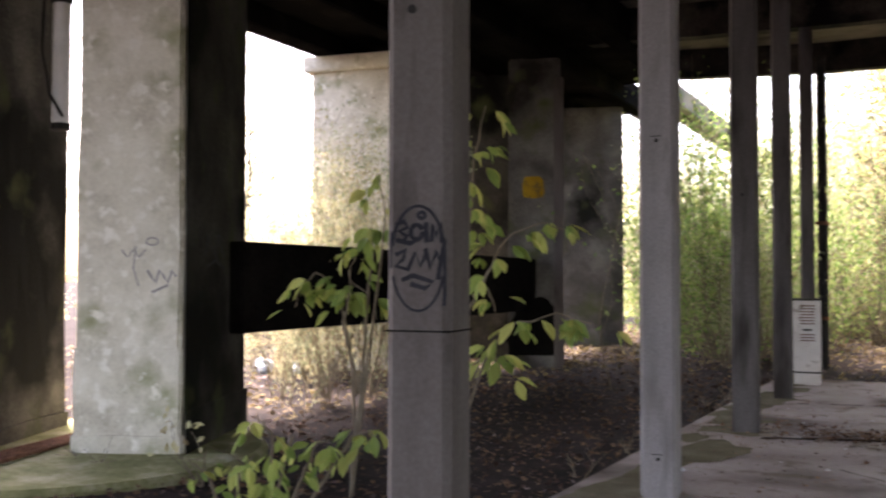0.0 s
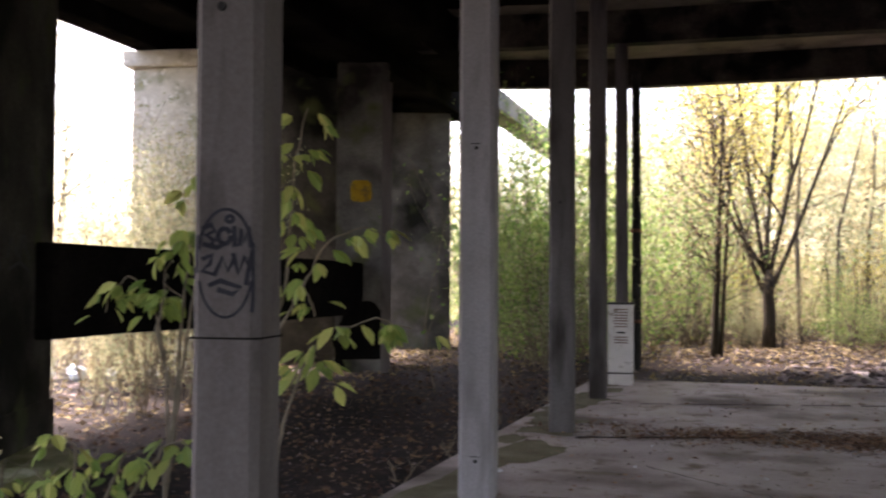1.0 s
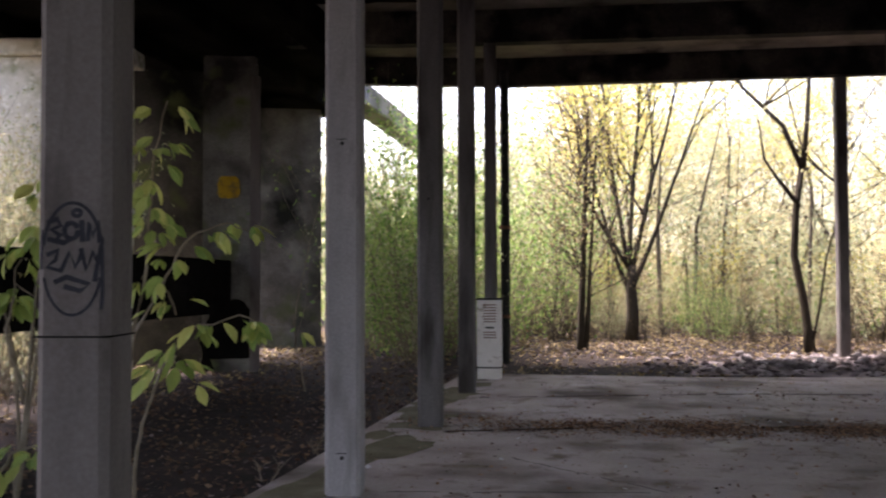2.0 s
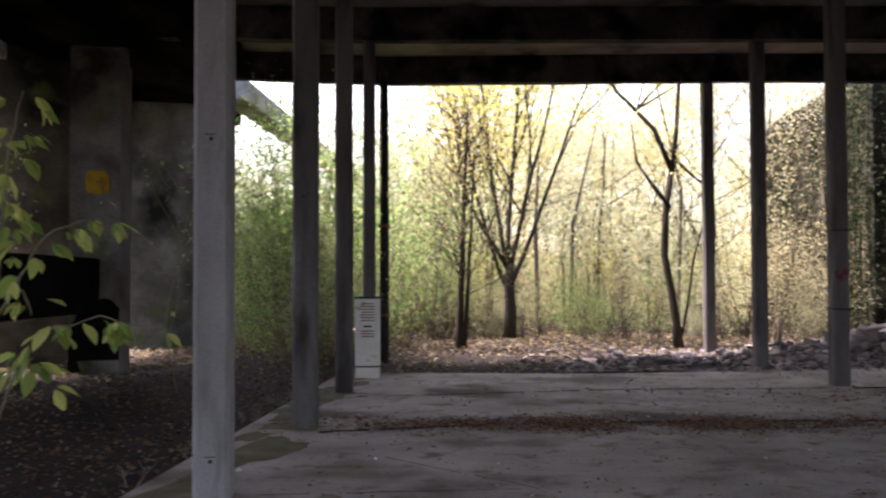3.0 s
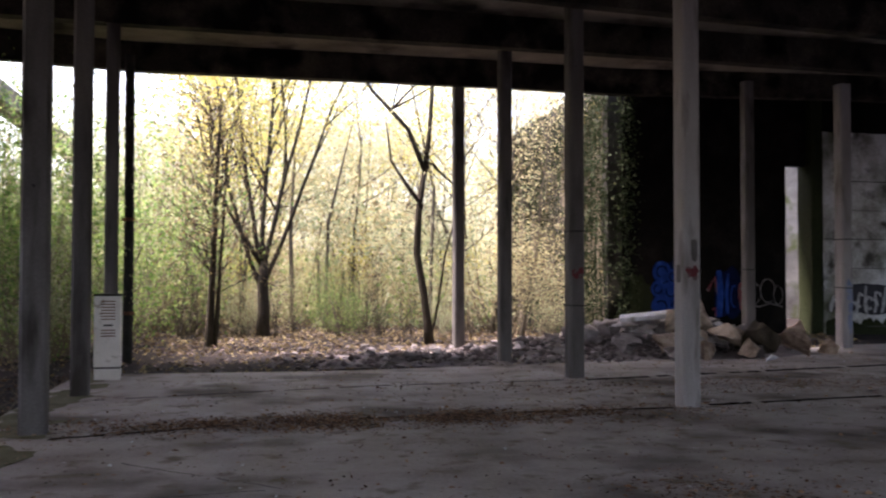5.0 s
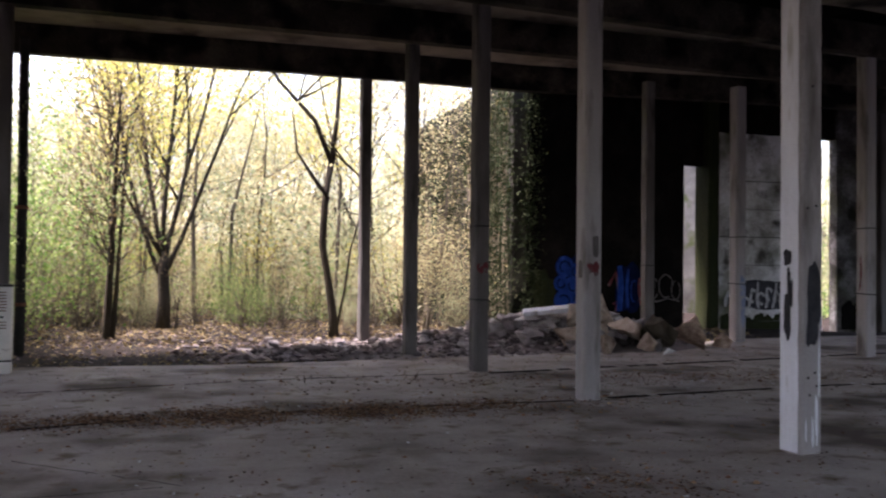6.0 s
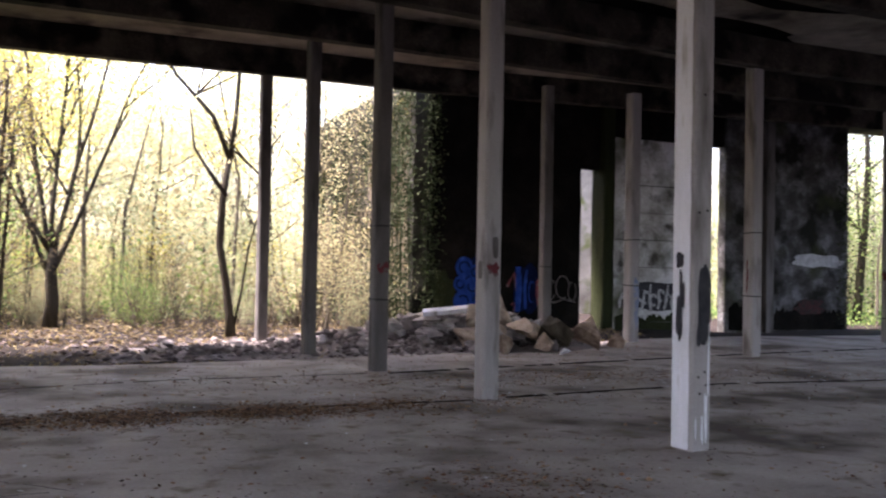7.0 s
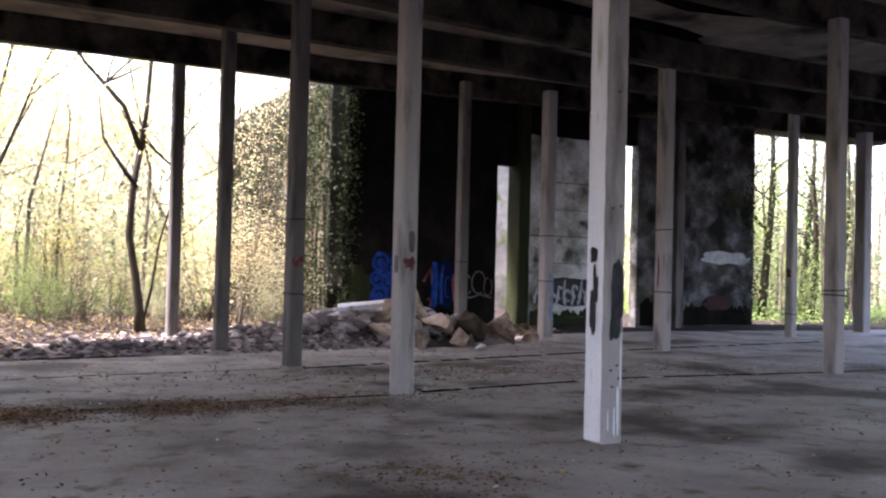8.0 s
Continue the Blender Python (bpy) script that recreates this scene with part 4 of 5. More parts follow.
while len(bits_f) < 3600 * 8:
    x, y = rk.uniform(-0.6, 9.6), rk.uniform(15.6, 20.4)
    h = heap(x, y)
    if rk.random() > h * 2.5 + 0.02 or y < slab_far(x) - 1.6 * h - 0.3:
        continue
    s = rk.uniform(0.025, 0.10)
    z = max(h * 0.85 - 0.03, 0.0 if on_slab(x, y) else ground_z(x, y)) + s * 0.25
    o, w = len(bits_v), rk.uniform(0, 6.3)
    for k in range(4):
        bits_v.append((x + s * rk.uniform(0.7, 1.4) * math.cos(w + k * 1.57), y + s * rk.uniform(0.6, 1.1) * math.sin(w + k * 1.57), z + s * rk.uniform(-0.3, 0.3)))
    bits_v += [(x + s * rk.uniform(-0.4, 0.4), y, z + s * rk.uniform(0.35, 0.75)), (x, y, z - s * 0.5)]
    bits_f += [(o + k, o + (k + 1) % 4, o + 4) for k in range(4)] + [(o + (k + 1) % 4, o + k, o + 5) for k in range(4)]
tagged(new("rubble_bits", mesh("rubble_bits", bits_v, bits_f, M_BITS)), "grey-purple broken stone bits covering the heap", "rubble", kind="stuff")

M_BROWN = mat("rotten_leaf", [(0.15, (0.035, 0.021, 0.016)), (0.5, (0.09, 0.054, 0.037)), (0.9, (0.21, 0.135, 0.08))], 1.0, 0.8, 0.0, 8, island=True)

# ---- floor joints and debris ----


def joint(points, width, seed):
    r = random.Random(seed)
    pts = []
    for (x0, y0), (x1, y1) in zip(points, points[1:]):
        n = max(2, int(math.hypot(x1 - x0, y1 - y0) / 0.12))
        pts += [(x0 + (x1 - x0) * i / n, y0 + (y1 - y0) * i / n + r.uniform(-0.012, 0.012)) for i in range(n)]
    v, f = [], []
    for x, y in pts:
        w = width * r.uniform(0.55, 1.1) / 2
        v += [(x, y - w, 0.004), (x, y + w, 0.004)]
    f = [(2 * i, 2 * i + 2, 2 * i + 3, 2 * i + 1) for i in range(len(pts) - 1) if r.random() > 0.12]
    tagged(new("floor_joint", mesh("floor_joint", v, f, M_JOINT)), "dark dirt-filled joint in the concrete floor", "joint", kind="structure")


joint([(-2.0, 8.93), (0.0, 9.8), (2.2, 10.2), (4.37, 10.45)], 0.14, 1)
joint([(4.6, 10.6), (8.1, 11.5), (11.9, 11.6), (17, 12.2), (24, 13)], 0.18, 2)
joint([(4.0, 13.4), (8.0, 14.7), (11.7, 15.9), (17, 17.2)], 0.24, 3)
joint([(-2.3, 11.7), (1.0, 12.9), (3.8, 13.4)], 0.09, 4)
joint([(-1.8, 6.2), (0.2, 6.7), (-1.2, 7.8)], 0.02, 5)


def scatter(name, n, fx, material, size, label, category, flat=0.9):
    pts = [fx() for _ in range(n)]
    tagged(new(name, leaf_mesh(name, pts, size, material, rng, flat=flat, slim=0.7)), label, category, kind="stuff")


def on_floor():
    while True:
        k = rk.random()
        if k < 0.5:
            x = rk.gauss(0.9, 1.7)
            y = rk.gauss(9.75, 0.3) + 0.12 * x
        elif k < 0.62:
            x, y = rk.gauss(6.5, 2.6), rk.gauss(12.6, 0.5)
        elif k < 0.65:
            x, y = rk.gauss(3.2, 0.4), rk.gauss(6.3, 0.4)
        else:
            x, y = rk.uniform(-2.4, 14), rk.uniform(2.5, 18)
        if on_slab(x, y, 0.08) and noise.noise(Vector((x * 1.3, y * 1.9, 6))) > rk.uniform(-0.8, 0.4):
            return x, y, rk.uniform(0.004, 0.009)


def chips():
    while True:
        k = rk.random()
        if k < 0.5:
            x = rk.uniform(-2, 16)
            y = 10.3 + 0.16 * x + rk.gauss(0, 0.35)
        else:
            x, y = rk.uniform(-2.4, 14), rk.uniform(3, 18)
        if on_slab(x, y, 0.1):
            return x, y, rk.uniform(0.006, 0.012)


scatter("floor_chip", 240, chips, M_PALE, 0.045, "small pale chips of plaster on the floor", "debris", 0.95)
M_TAN = mat("dry_leaf", [(0.15, (0.12, 0.064, 0.038)), (0.5, (0.24, 0.135, 0.08)), (0.9, (0.36, 0.24, 0.145))], 1.0, 0.8, 0.0, 8, island=True)
scatter("floor_debris", 5000, on_floor, M_TAN, 0.05, "dry tan leaves scattered on the floor", "leaf litter", 0.97)
scatter("floor_debris", 17000, on_floor, M_BROWN, 0.033, "brown leaf debris scattered on the floor", "leaf litter", 0.98)


M_PURPLE = mat("damp_leaf", [(0.15, (0.07, 0.05, 0.05)), (0.5, (0.16, 0.12, 0.118)), (0.9, (0.30, 0.24, 0.23))], 1.0, 0.7, 0.0, 8, island=True)


def on_ground():
    while True:
        if rk.random() < 0.75:
            x, y = rk.uniform(-11, 12), rk.uniform(15.0, 33)
        else:
            x, y = rk.uniform(-17, -6.5), rk.uniform(2, 26)
        if not on_slab(x, y, -0.05):
            if heap(x, y) < 0.2 and (y > 19 or rk.random() < 0.35 or x < -6):
                return x, y, ground_z(x, y) + rk.uniform(0.005, 0.06)


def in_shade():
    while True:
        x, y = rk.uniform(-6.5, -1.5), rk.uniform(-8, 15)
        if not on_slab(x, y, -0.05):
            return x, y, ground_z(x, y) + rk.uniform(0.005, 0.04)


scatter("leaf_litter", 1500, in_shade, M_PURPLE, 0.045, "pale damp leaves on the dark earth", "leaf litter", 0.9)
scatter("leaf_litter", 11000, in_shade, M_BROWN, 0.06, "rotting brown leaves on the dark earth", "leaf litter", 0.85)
scatter("leaf_litter", 9000, lambda: (lambda p: p if p[1] < 20.5 and p[0] > -6 else on_ground())(on_ground()), M_PURPLE, 0.08, "damp purple-brown leaves beside the slab edge", "leaf litter", 0.85)
scatter("leaf_litter", 36000, on_ground, M_LITTER, 0.085, "carpet of fallen brown and yellow leaves", "leaf litter", 0.8)
for x, y, s in ((-10.4, 11.3, 0.13), (-9.8, 11.4, 0.1), (-10.8, 11.1, 0.1)):
    bag = new("plastic_bag", bm_mesh("plastic_bag", (lambda b: (bmesh.ops.create_icosphere(b, subdivisions=2, radius=s), [setattr(v, "co", v.co * (1 + 0.6 * noise.noise(v.co * 9))) for v in b.verts], b)[2])(bmesh.new()), M_LITTER2))
    bag.matrix_basis = pose(x, y, 0.08)
    tagged(bag, "pale blue crumpled plastic litter on the ground", "litter", "plastic litter")

# ---- trees and shrubs ----


def grow(r, start, way, length, radius, level, limbs, tips, bend=0.18, lift=0.25, kids=(3, 5), side_k=0.8):
    """Adds a wandering limb and its branches to limbs, and its fine ends to tips."""
    steps = max(4, int(length / 0.35))
    p, d = Vector(start), Vector(way).normalized()
    pts, rad = [p.copy()], [radius]
    for i in range(steps):
        d = (d + Vector((r.gauss(0, bend), r.gauss(0, bend), r.gauss(0, bend * 0.6) + lift * 0.1))).normalized()
        p = p + d * (length / steps)
        pts.append(p.copy())
        rad.append(max(0.003, radius * (1 - 0.8 * (i + 1) / steps)))
    limbs.append((pts, rad))
    if level == 0:
        tips += [(q, 0.25) for q in pts[1:]]
        return
    if level == 1:
        tips += [(q, 0.3) for q in pts[len(pts) // 2:]]
    for _ in range(r.randint(*kids)):
        i = r.randint(max(1, steps // 4), steps)
        side = Vector((r.gauss(0, 1), r.gauss(0, 1), r.gauss(0.3, 0.5))).normalized()
        grow(r, pts[i], d * (1.35 - side_k) + side * side_k, length * r.uniform(0.38, 0.6), max(0.004, rad[i] * 0.6), level - 1, limbs, tips, bend, lift, kids, side_k)


def plant(name, x, y, limbs, tips, per_tip, size, leaf, bark, label, category, group="", seed=0, sides=5, spread=1.0, split=True, size_k=1.0):
    r = np.random.default_rng(seed)
    root = empty(name, pose(x, y, ground_z(x, y)) @ Matrix.Scale(size_k, 4), label, category, group)
    stout = [q for q in limbs if q[1][0] > 0.03] if split else limbs[:1]
    fine = [q for q in limbs if not (q[1][0] > 0.03)] if split else limbs[1:]
    for i, (p, q) in enumerate(stout):
        child("branch" if i else "trunk", mesh("branch" if i else "trunk", *tube(p, q, sides), bark, True), root)
    if fine:
        tagged(child("brushwood", mesh("brushwood", *joined([tube(p, q, sides if q[0] > 0.012 else 3) for p, q in fine]), bark, True), root), kind="stuff")
    pts = []
    for p, sp in tips:
        for _ in range(per_tip):
            pts.append((p.x + r.normal(0, sp * spread), p.y + r.normal(0, sp * spread), p.z + r.normal(0, sp * spread)))
    if pts:
        child("crown", leaf_mesh("crown", pts, size, leaf, r), root)
    return root


# vase-shaped tree with several steep stems
r = random.Random(31)
limbs, tips = [([Vector((0, 0, -0.1)), Vector((0.03, 0, 0.45)), Vector((0.0, 0, 0.85)), Vector((0.02, 0, 1.25))], [0.135, 0.105, 0.098, 0.08])], []
for dx, dy, z0, ln in ((-0.55, 0.1, 0.75, 4.6), (-0.2, -0.1, 1.1, 5.2), (0.04, 0.15, 1.2, 5.6), (0.24, -0.05, 1.0, 5.0), (0.48, 0.1, 0.85, 4.2), (-0.75, -0.1, 1.15, 2.8)):
    grow(r, (0.0, 0, z0), (dx, dy, 1.15), ln, 0.045, 2, limbs, tips, 0.05, 0.5, (6, 7), 0.5)
plant("tree", -1.37, 24.0, limbs, tips, 12, 0.07, M_GOLD, M_BARK, "slender multi-stemmed tree with thinning yellow leaves", "tree", "trees by the slab", 31, size_k=1.5)
# dark slim tree full of fine twigs
r = random.Random(32)
limbs, tips = [], []
grow(r, (0, 0, -0.1), (0.0, 0.0, 1.0), 3.9, 0.07, 0, limbs, tips, 0.015, 0.3)
grow(r, (0.07, 0, -0.1), (0.03, 0.02, 1.0), 3.2, 0.045, 0, limbs, tips, 0.02, 0.3)
tips = []
for k in range(52):
    z = 0.75 + 2.9 * (k / 52) ** 0.9
    grow(r, (0, 0, z), (r.gauss(0, 0.8), r.gauss(0, 0.8), 0.75), r.uniform(0.7, 1.25) * (1.25 - 0.16 * z), 0.011, 1, limbs, tips, 0.13, 0.25, (4, 6), 0.7)
plant("tree", -2.2, 20.8, limbs, tips, 3, 0.05, M_LITTER, M_BARK, "small dark tree dense with fine brown twigs", "tree", "trees by the slab", 32, size_k=1.4)
# crooked leaning tree with a fork
r = random.Random(33)
P = lambda *q: [Vector((x, 0.05 * i, z)) for i, (x, z) in enumerate(q)]  # noqa: E731
limbs = [(P((0, -0.1), (-0.03, 0.35), (-0.09, 0.83), (-0.2, 1.46), (-0.16, 2.2), (-0.07, 2.8)), [0.10, 0.07, 0.062, 0.058, 0.053, 0.05]),
         (P((-0.07, 2.8), (0.0, 3.45), (0.05, 4.2), (0.1, 5.2), (0.0, 6.2)), [0.045, 0.036, 0.03, 0.024, 0.012]),
         (P((-0.07, 2.75), (-0.34, 3.45), (-0.7, 3.85), (-0.93, 4.1), (-1.3, 4.9)), [0.042, 0.036, 0.03, 0.026, 0.014]),
         (P((-0.12, 2.2), (-0.4, 2.6), (-0.62, 2.95), (-0.7, 3.6)), [0.035, 0.03, 0.022, 0.012]),
         (P((0.0, 0.0), (0.15, 0.7), (0.25, 1.4), (0.5, 2.3), (0.8, 3.2)), [0.022, 0.02, 0.017, 0.013, 0.008])]
tips = []
for base in ((0.05, 0, 4.6), (0.0, 0, 5.4), (-1.0, 0.2, 4.2), (-0.6, 0.1, 3.8), (0.4, 0.2, 2.6)):
    for _ in range(3):
        grow(r, base, (r.gauss(0, 0.8), r.gauss(0, 0.8), 0.6), 1.4, 0.02, 1, limbs, tips, 0.15, 0.3, (3, 4))
plant("tree", 2.51, 21.6, limbs, tips, 2, 0.08, M_YELLOW, M_BARK, "crooked dark tree leaning with a forked top", "tree", "trees by the slab", 33, 8, size_k=1.39)

# woodland behind: a few kinds, then set out
kinds = []
for k, (hh, leaf, n, size, word) in enumerate(((8.0, M_YELLOW, 8, 0.11, "yellow"), (9.5, M_GOLD, 8, 0.115, "bright yellow"), (7.0, M_LIME, 9, 0.105, "yellow-green"), (6.0, M_LIME, 10, 0.105, "fading green"), (8.5, M_YELLOW, 5, 0.11, "sparse yellow"))):
    r = random.Random(60 + k)
    limbs, tips = [], []
    grow(r, (0, 0, -0.2), (r.gauss(0, 0.06), r.gauss(0, 0.06), 1), hh, 0.085, 2, limbs, tips, 0.05, 0.4, (9, 11))
    for _ in range(6):
        grow(r, (0, 0, r.uniform(0.8, 2.2)), (r.gauss(0, 1), r.gauss(0, 1), 0.7), 1.6, 0.018, 1, limbs, tips, 0.12, 0.3, (3, 4))
    kinds.append(plant("tree", -34 - 3 * k, 80, limbs, tips, n, size, leaf, M_HAZED_BARK, "slim woodland tree with " + word + " autumn leaves", "tree", "woodland trees", 60 + k, 5, 1.3, False))
bushes = []
for k, (leaf, n, size, word) in enumerate(((M_LIME, 11, 0.06, "yellow-green"), (M_GREEN, 12, 0.065, "green"), (M_YELLOW, 10, 0.06, "yellow"), (M_LITTER, 3, 0.055, "brown twiggy"))):
    r = random.Random(80 + k)
    limbs, tips = [], []
    for _ in range(7):
        grow(r, (r.gauss(0, 0.2), r.gauss(0, 0.2), -0.1), (r.gauss(0, 0.35), r.gauss(0, 0.35), 1), r.uniform(1.5, 2.8), 0.02, 1, limbs, tips, 0.1, 0.2, (5, 7))
    bushes.append(plant("shrub", -34 - 3 * k, 84, limbs, tips, n, size, leaf, M_HAZED_BARK if leaf is M_LITTER else M_TWIG, "loose " + word + " undergrowth shrub", "shrub", "undergrowth", 80 + k, 4, 0.65))
r = random.Random(99)


def free(x, y):
    if y < 21.5 + 0.05 * x and x > -6.5:
        return False
    if 5.4 < x < 20.5 and 20 < y < 25:
        return False
    if 4.6 < x < 8 and 20 < y < 33:
        return False
    if 11 < x < 20 and y < 32.5:
        return False
    return not via(-11.4, y) < x < via(-4.2, y)


def set_out(choices, n, fx, lo, hi):
    c = 0
    while c < n:
        x, y = fx()
        if free(x, y):
            s = r.uniform(lo, hi)
            copy_thing(r.choice(choices), pose(x, y, ground_z(x, y) if abs(x) < 47 and y < 74 else 0.0, r.gauss(0, 2), r.gauss(0, 2), r.uniform(0, 360)) @ Matrix.Scale(s, 4))
            c += 1


set_out(kinds, 27, lambda: (r.uniform(-7, 4.6), r.uniform(25.5, 40)), 0.6, 0.95)
set_out(kinds, 26, lambda: (r.uniform(-24, 26), r.uniform(38, 72)), 0.75, 1.15)
set_out(kinds, 8, lambda: (r.uniform(15, 38), r.uniform(30, 44)), 0.6, 0.9)
set_out(kinds, 6, lambda: (r.uniform(-30, -13), r.uniform(4, 38)), 0.7, 1.2)
set_out(bushes[:3], 24, lambda: (r.uniform(-8, 5), r.uniform(27, 44)), 0.5, 1.0)
set_out(bushes[:3], 24, lambda: (r.uniform(15, 36), r.uniform(25.5, 40)), 0.8, 1.5)
set_out(bushes[1:2], 9, lambda: (r.uniform(19, 27), r.uniform(25.5, 31)), 1.0, 1.9)
set_out(kinds[2:4], 5, lambda: (r.uniform(20, 30), r.uniform(27, 34)), 0.6, 0.9)
set_out(bushes[:3], 12, lambda: (r.uniform(-28, -13), r.uniform(5, 30)), 0.6, 1.2)
for x, y, k, s in ((-6.4, 22.6, 1, 1.7), (-5.0, 21.6, 1, 1.6), (-4.6, 24.5, 1, 1.9), (-5.6, 26.5, 0, 2.0), (-3.9, 27.5, 1, 1.9), (-6.8, 20.2, 0, 1.0), (-4.1, 22.3, 1, 1.7), (-4.9, 23.4, 0, 1.7), (-3.5, 25.2, 1, 1.8), (-4.4, 29.5, 0, 2.0),
                   (-9.0, 11.5, 0, 1.7), (-9.3, 12.0, 2, 1.6), (-8.8, 11.9, 0, 1.5), (-9.7, 11.0, 2, 1.4), (-9.2, 11.3, 0, 1.7), (-9.7, 11.9, 2, 1.7), (-10.1, 11.6, 0, 1.5), (-8.6, 10.9, 0, 1.1), (-8.0, 9.9, 2, 0.4), (-8.4, 9.6, 2, 0.45), (-8.9, 9.2, 0, 0.4), (-9.0, 10.2, 2, 0.5), (-9.8, 9.4, 2, 0.5), (-10.6, 9.8, 0, 0.55), (-4.9, 17.3, 1, 1.5), (-5.3, 18.7, 1, 1.6), (-4.6, 16.4, 0, 0.8), (-5.0, 18.0, 0, 1.5), (-6.2, 20.6, 1, 1.1), (-4.8, 17.8, 1, 1.45), (-5.1, 19.2, 1, 1.6), (-4.5, 18.8, 0, 1.4), (-5.5, 19.9, 1, 1.7), (5.1, 22.6, 2, 0.9), (4.9, 24.2, 2, 1.3), (4.6, 26.2, 0, 1.4), (5.3, 21.9, 0, 0.6), (-7.2, 23.0, 1, 1.6), (-7.1, 21.6, 1, 1.6), (-6.7, 20.6, 0, 1.3), (-7.6, 22.6, 1, 1.7), (-10.7, 11.5, 2, 1.1), (-4.7, 18.4, 1, 1.2), (-4.3, 19.6, 1, 1.5), (-5.3, 20.4, 1, 1.5), (-4.6, 17.0, 0, 0.7),
                   (-7.75, 8.75, 0, 0.8), (-7.5, 9.3, 2, 0.9), (-7.3, 9.1, 0, 1.1), (-7.15, 9.8, 0, 1.15), (-7.6, 10.2, 2, 1.1), (-7.2, 10.4, 0, 1.1), (-8.3, 23.6, 1, 1.8), (-8.7, 25.0, 0, 1.9), (-7.8, 23.2, 1, 1.7), (-8.9, 26.5, 2, 1.9)):
    wide = 0.5 if x < -6.8 and 8.5 < y < 12.5 else 0.8 if x < -4 else 1.0
    copy_thing(bushes[k], pose(x, y, ground_z(x, y), 0, 0, r.uniform(0, 360)) @ Matrix.Diagonal((s * wide, s * wide, s * (0.76 if x < -8 and 10.5 < y < 12.5 else 1.0), 1)))

for x, y, k, s in ((4.9, 23.4, 4, 0.62), (4.2, 28.2, 1, 0.75), (4.6, 26.2, 4, 0.8), (3.8, 30.0, 0, 0.85), (-9.2, 29.5, 2, 1.0)):
    copy_thing(kinds[k], pose(x, y, ground_z(x, y), 0, 0, r.uniform(0, 360)) @ Matrix.Scale(s, 4))
set_out(bushes[:3], 16, lambda: (r.uniform(-5, 4.4), r.uniform(23.5, 29)), 0.4, 0.8)

set_out(bushes[3:], 24, lambda: (r.uniform(-6.5, 4.8), r.uniform(23.5, 31)), 0.45, 0.95)

# large-leaved saplings beside the near columns
def sapling(x, y, stems, seed, leaf, size, per, label):
    q = random.Random(seed)
    limbs, tips = [], []
    for way, ln in stems:
        grow(q, (q.gauss(0, 0.06), q.gauss(0, 0.06), -0.05), way, ln, 0.013, 1, limbs, tips, 0.09, -0.1, (6, 8))
    return plant("sapling", x, y, limbs, [(p, 0.07) for p, _ in tips if p.z > 0.35], per, size, leaf, M_TWIG, label, "sapling", "saplings by the columns", seed, 5)


def broad_leaves(name, nodes, size, material, r):
    """Pointed oval leaves folded along the midrib, hanging from short stalks."""
    v, f = [], []
    for p, out in nodes:
        s = size * r.uniform(0.6, 1.2)
        d = (Vector((out.x, out.y, 0)) * 0.7 + Vector((r.gauss(0, 0.35), r.gauss(0, 0.35), -r.uniform(0.25, 1.1)))).normalized()
        w = d.cross(Vector((r.gauss(0, 0.5), r.gauss(0, 0.5), 1))).normalized()
        n = w.cross(d)
        q = p + d * 0.02
        o = len(v)
        for t, k in ((0.0, 0.0), (0.25, 0.2), (0.55, 0.25), (0.82, 0.13), (1.0, 0.0)):
            mid = q + d * s * t - n * s * 0.10 * t * t
            v += [mid, mid + w * s * k + n * s * k * 0.3, mid - w * s * k + n * s * k * 0.3]
        for a in range(4):
            b = o + 3 * a
            f += [(b, b + 3, b + 4, b + 1), (b, b + 2, b + 5, b + 3)]
    return mesh(name, v, f, material)


def broad_sapling(x, y, heading, stems, seed, size, gap, label, material=M_SAP, bare=0.35):
    """A sapling with arching stems, drawn in the upright plane that faces along the heading."""
    r = random.Random(seed)
    root = empty("sapling", pose(x, y, -0.05), label, "sapling", "saplings by the columns")
    right = Vector((math.cos(radians(heading)), -math.sin(radians(heading)), 0))
    fwd = Vector((math.sin(radians(heading)), math.cos(radians(heading)), 0))
    nodes = []
    for k, line in enumerate(stems):
        lean = r.uniform(-0.25, 0.25)
        pts = [right * u + fwd * lean * z + Vector((0, 0, z)) for u, z in line]
        fine = []
        for a, b in zip(pts, pts[1:]):
            fine += [a.lerp(b, i / 4) + Vector((r.gauss(0, 0.006), r.gauss(0, 0.006), r.gauss(0, 0.006))) for i in range(4)]
        fine.append(pts[-1])
        n = len(fine)
        child("stem", mesh("stem", *tube(fine, [0.014 * (1 - 0.75 * i / n) for i in range(n)], 6), M_TWIG, True), root)
        start = int(n * bare)
        for i in range(start, n - 1):
            a, b = fine[i], fine[i + 1]
            for m in range(max(1, int((b - a).length / gap))):
                side = Vector((r.gauss(0, 1), r.gauss(0, 1), 0)).normalized()
                p = a.lerp(b, r.random())
                tip = p + side * r.uniform(0.02, 0.16) + Vector((0, 0, r.uniform(-0.05, 0.03)))
                nodes += [(tip, side)] * r.randint(1, 3)
    child("leaves", broad_leaves("leaves", nodes, size, material, r), root, "drooping pointed leaves")
    return root


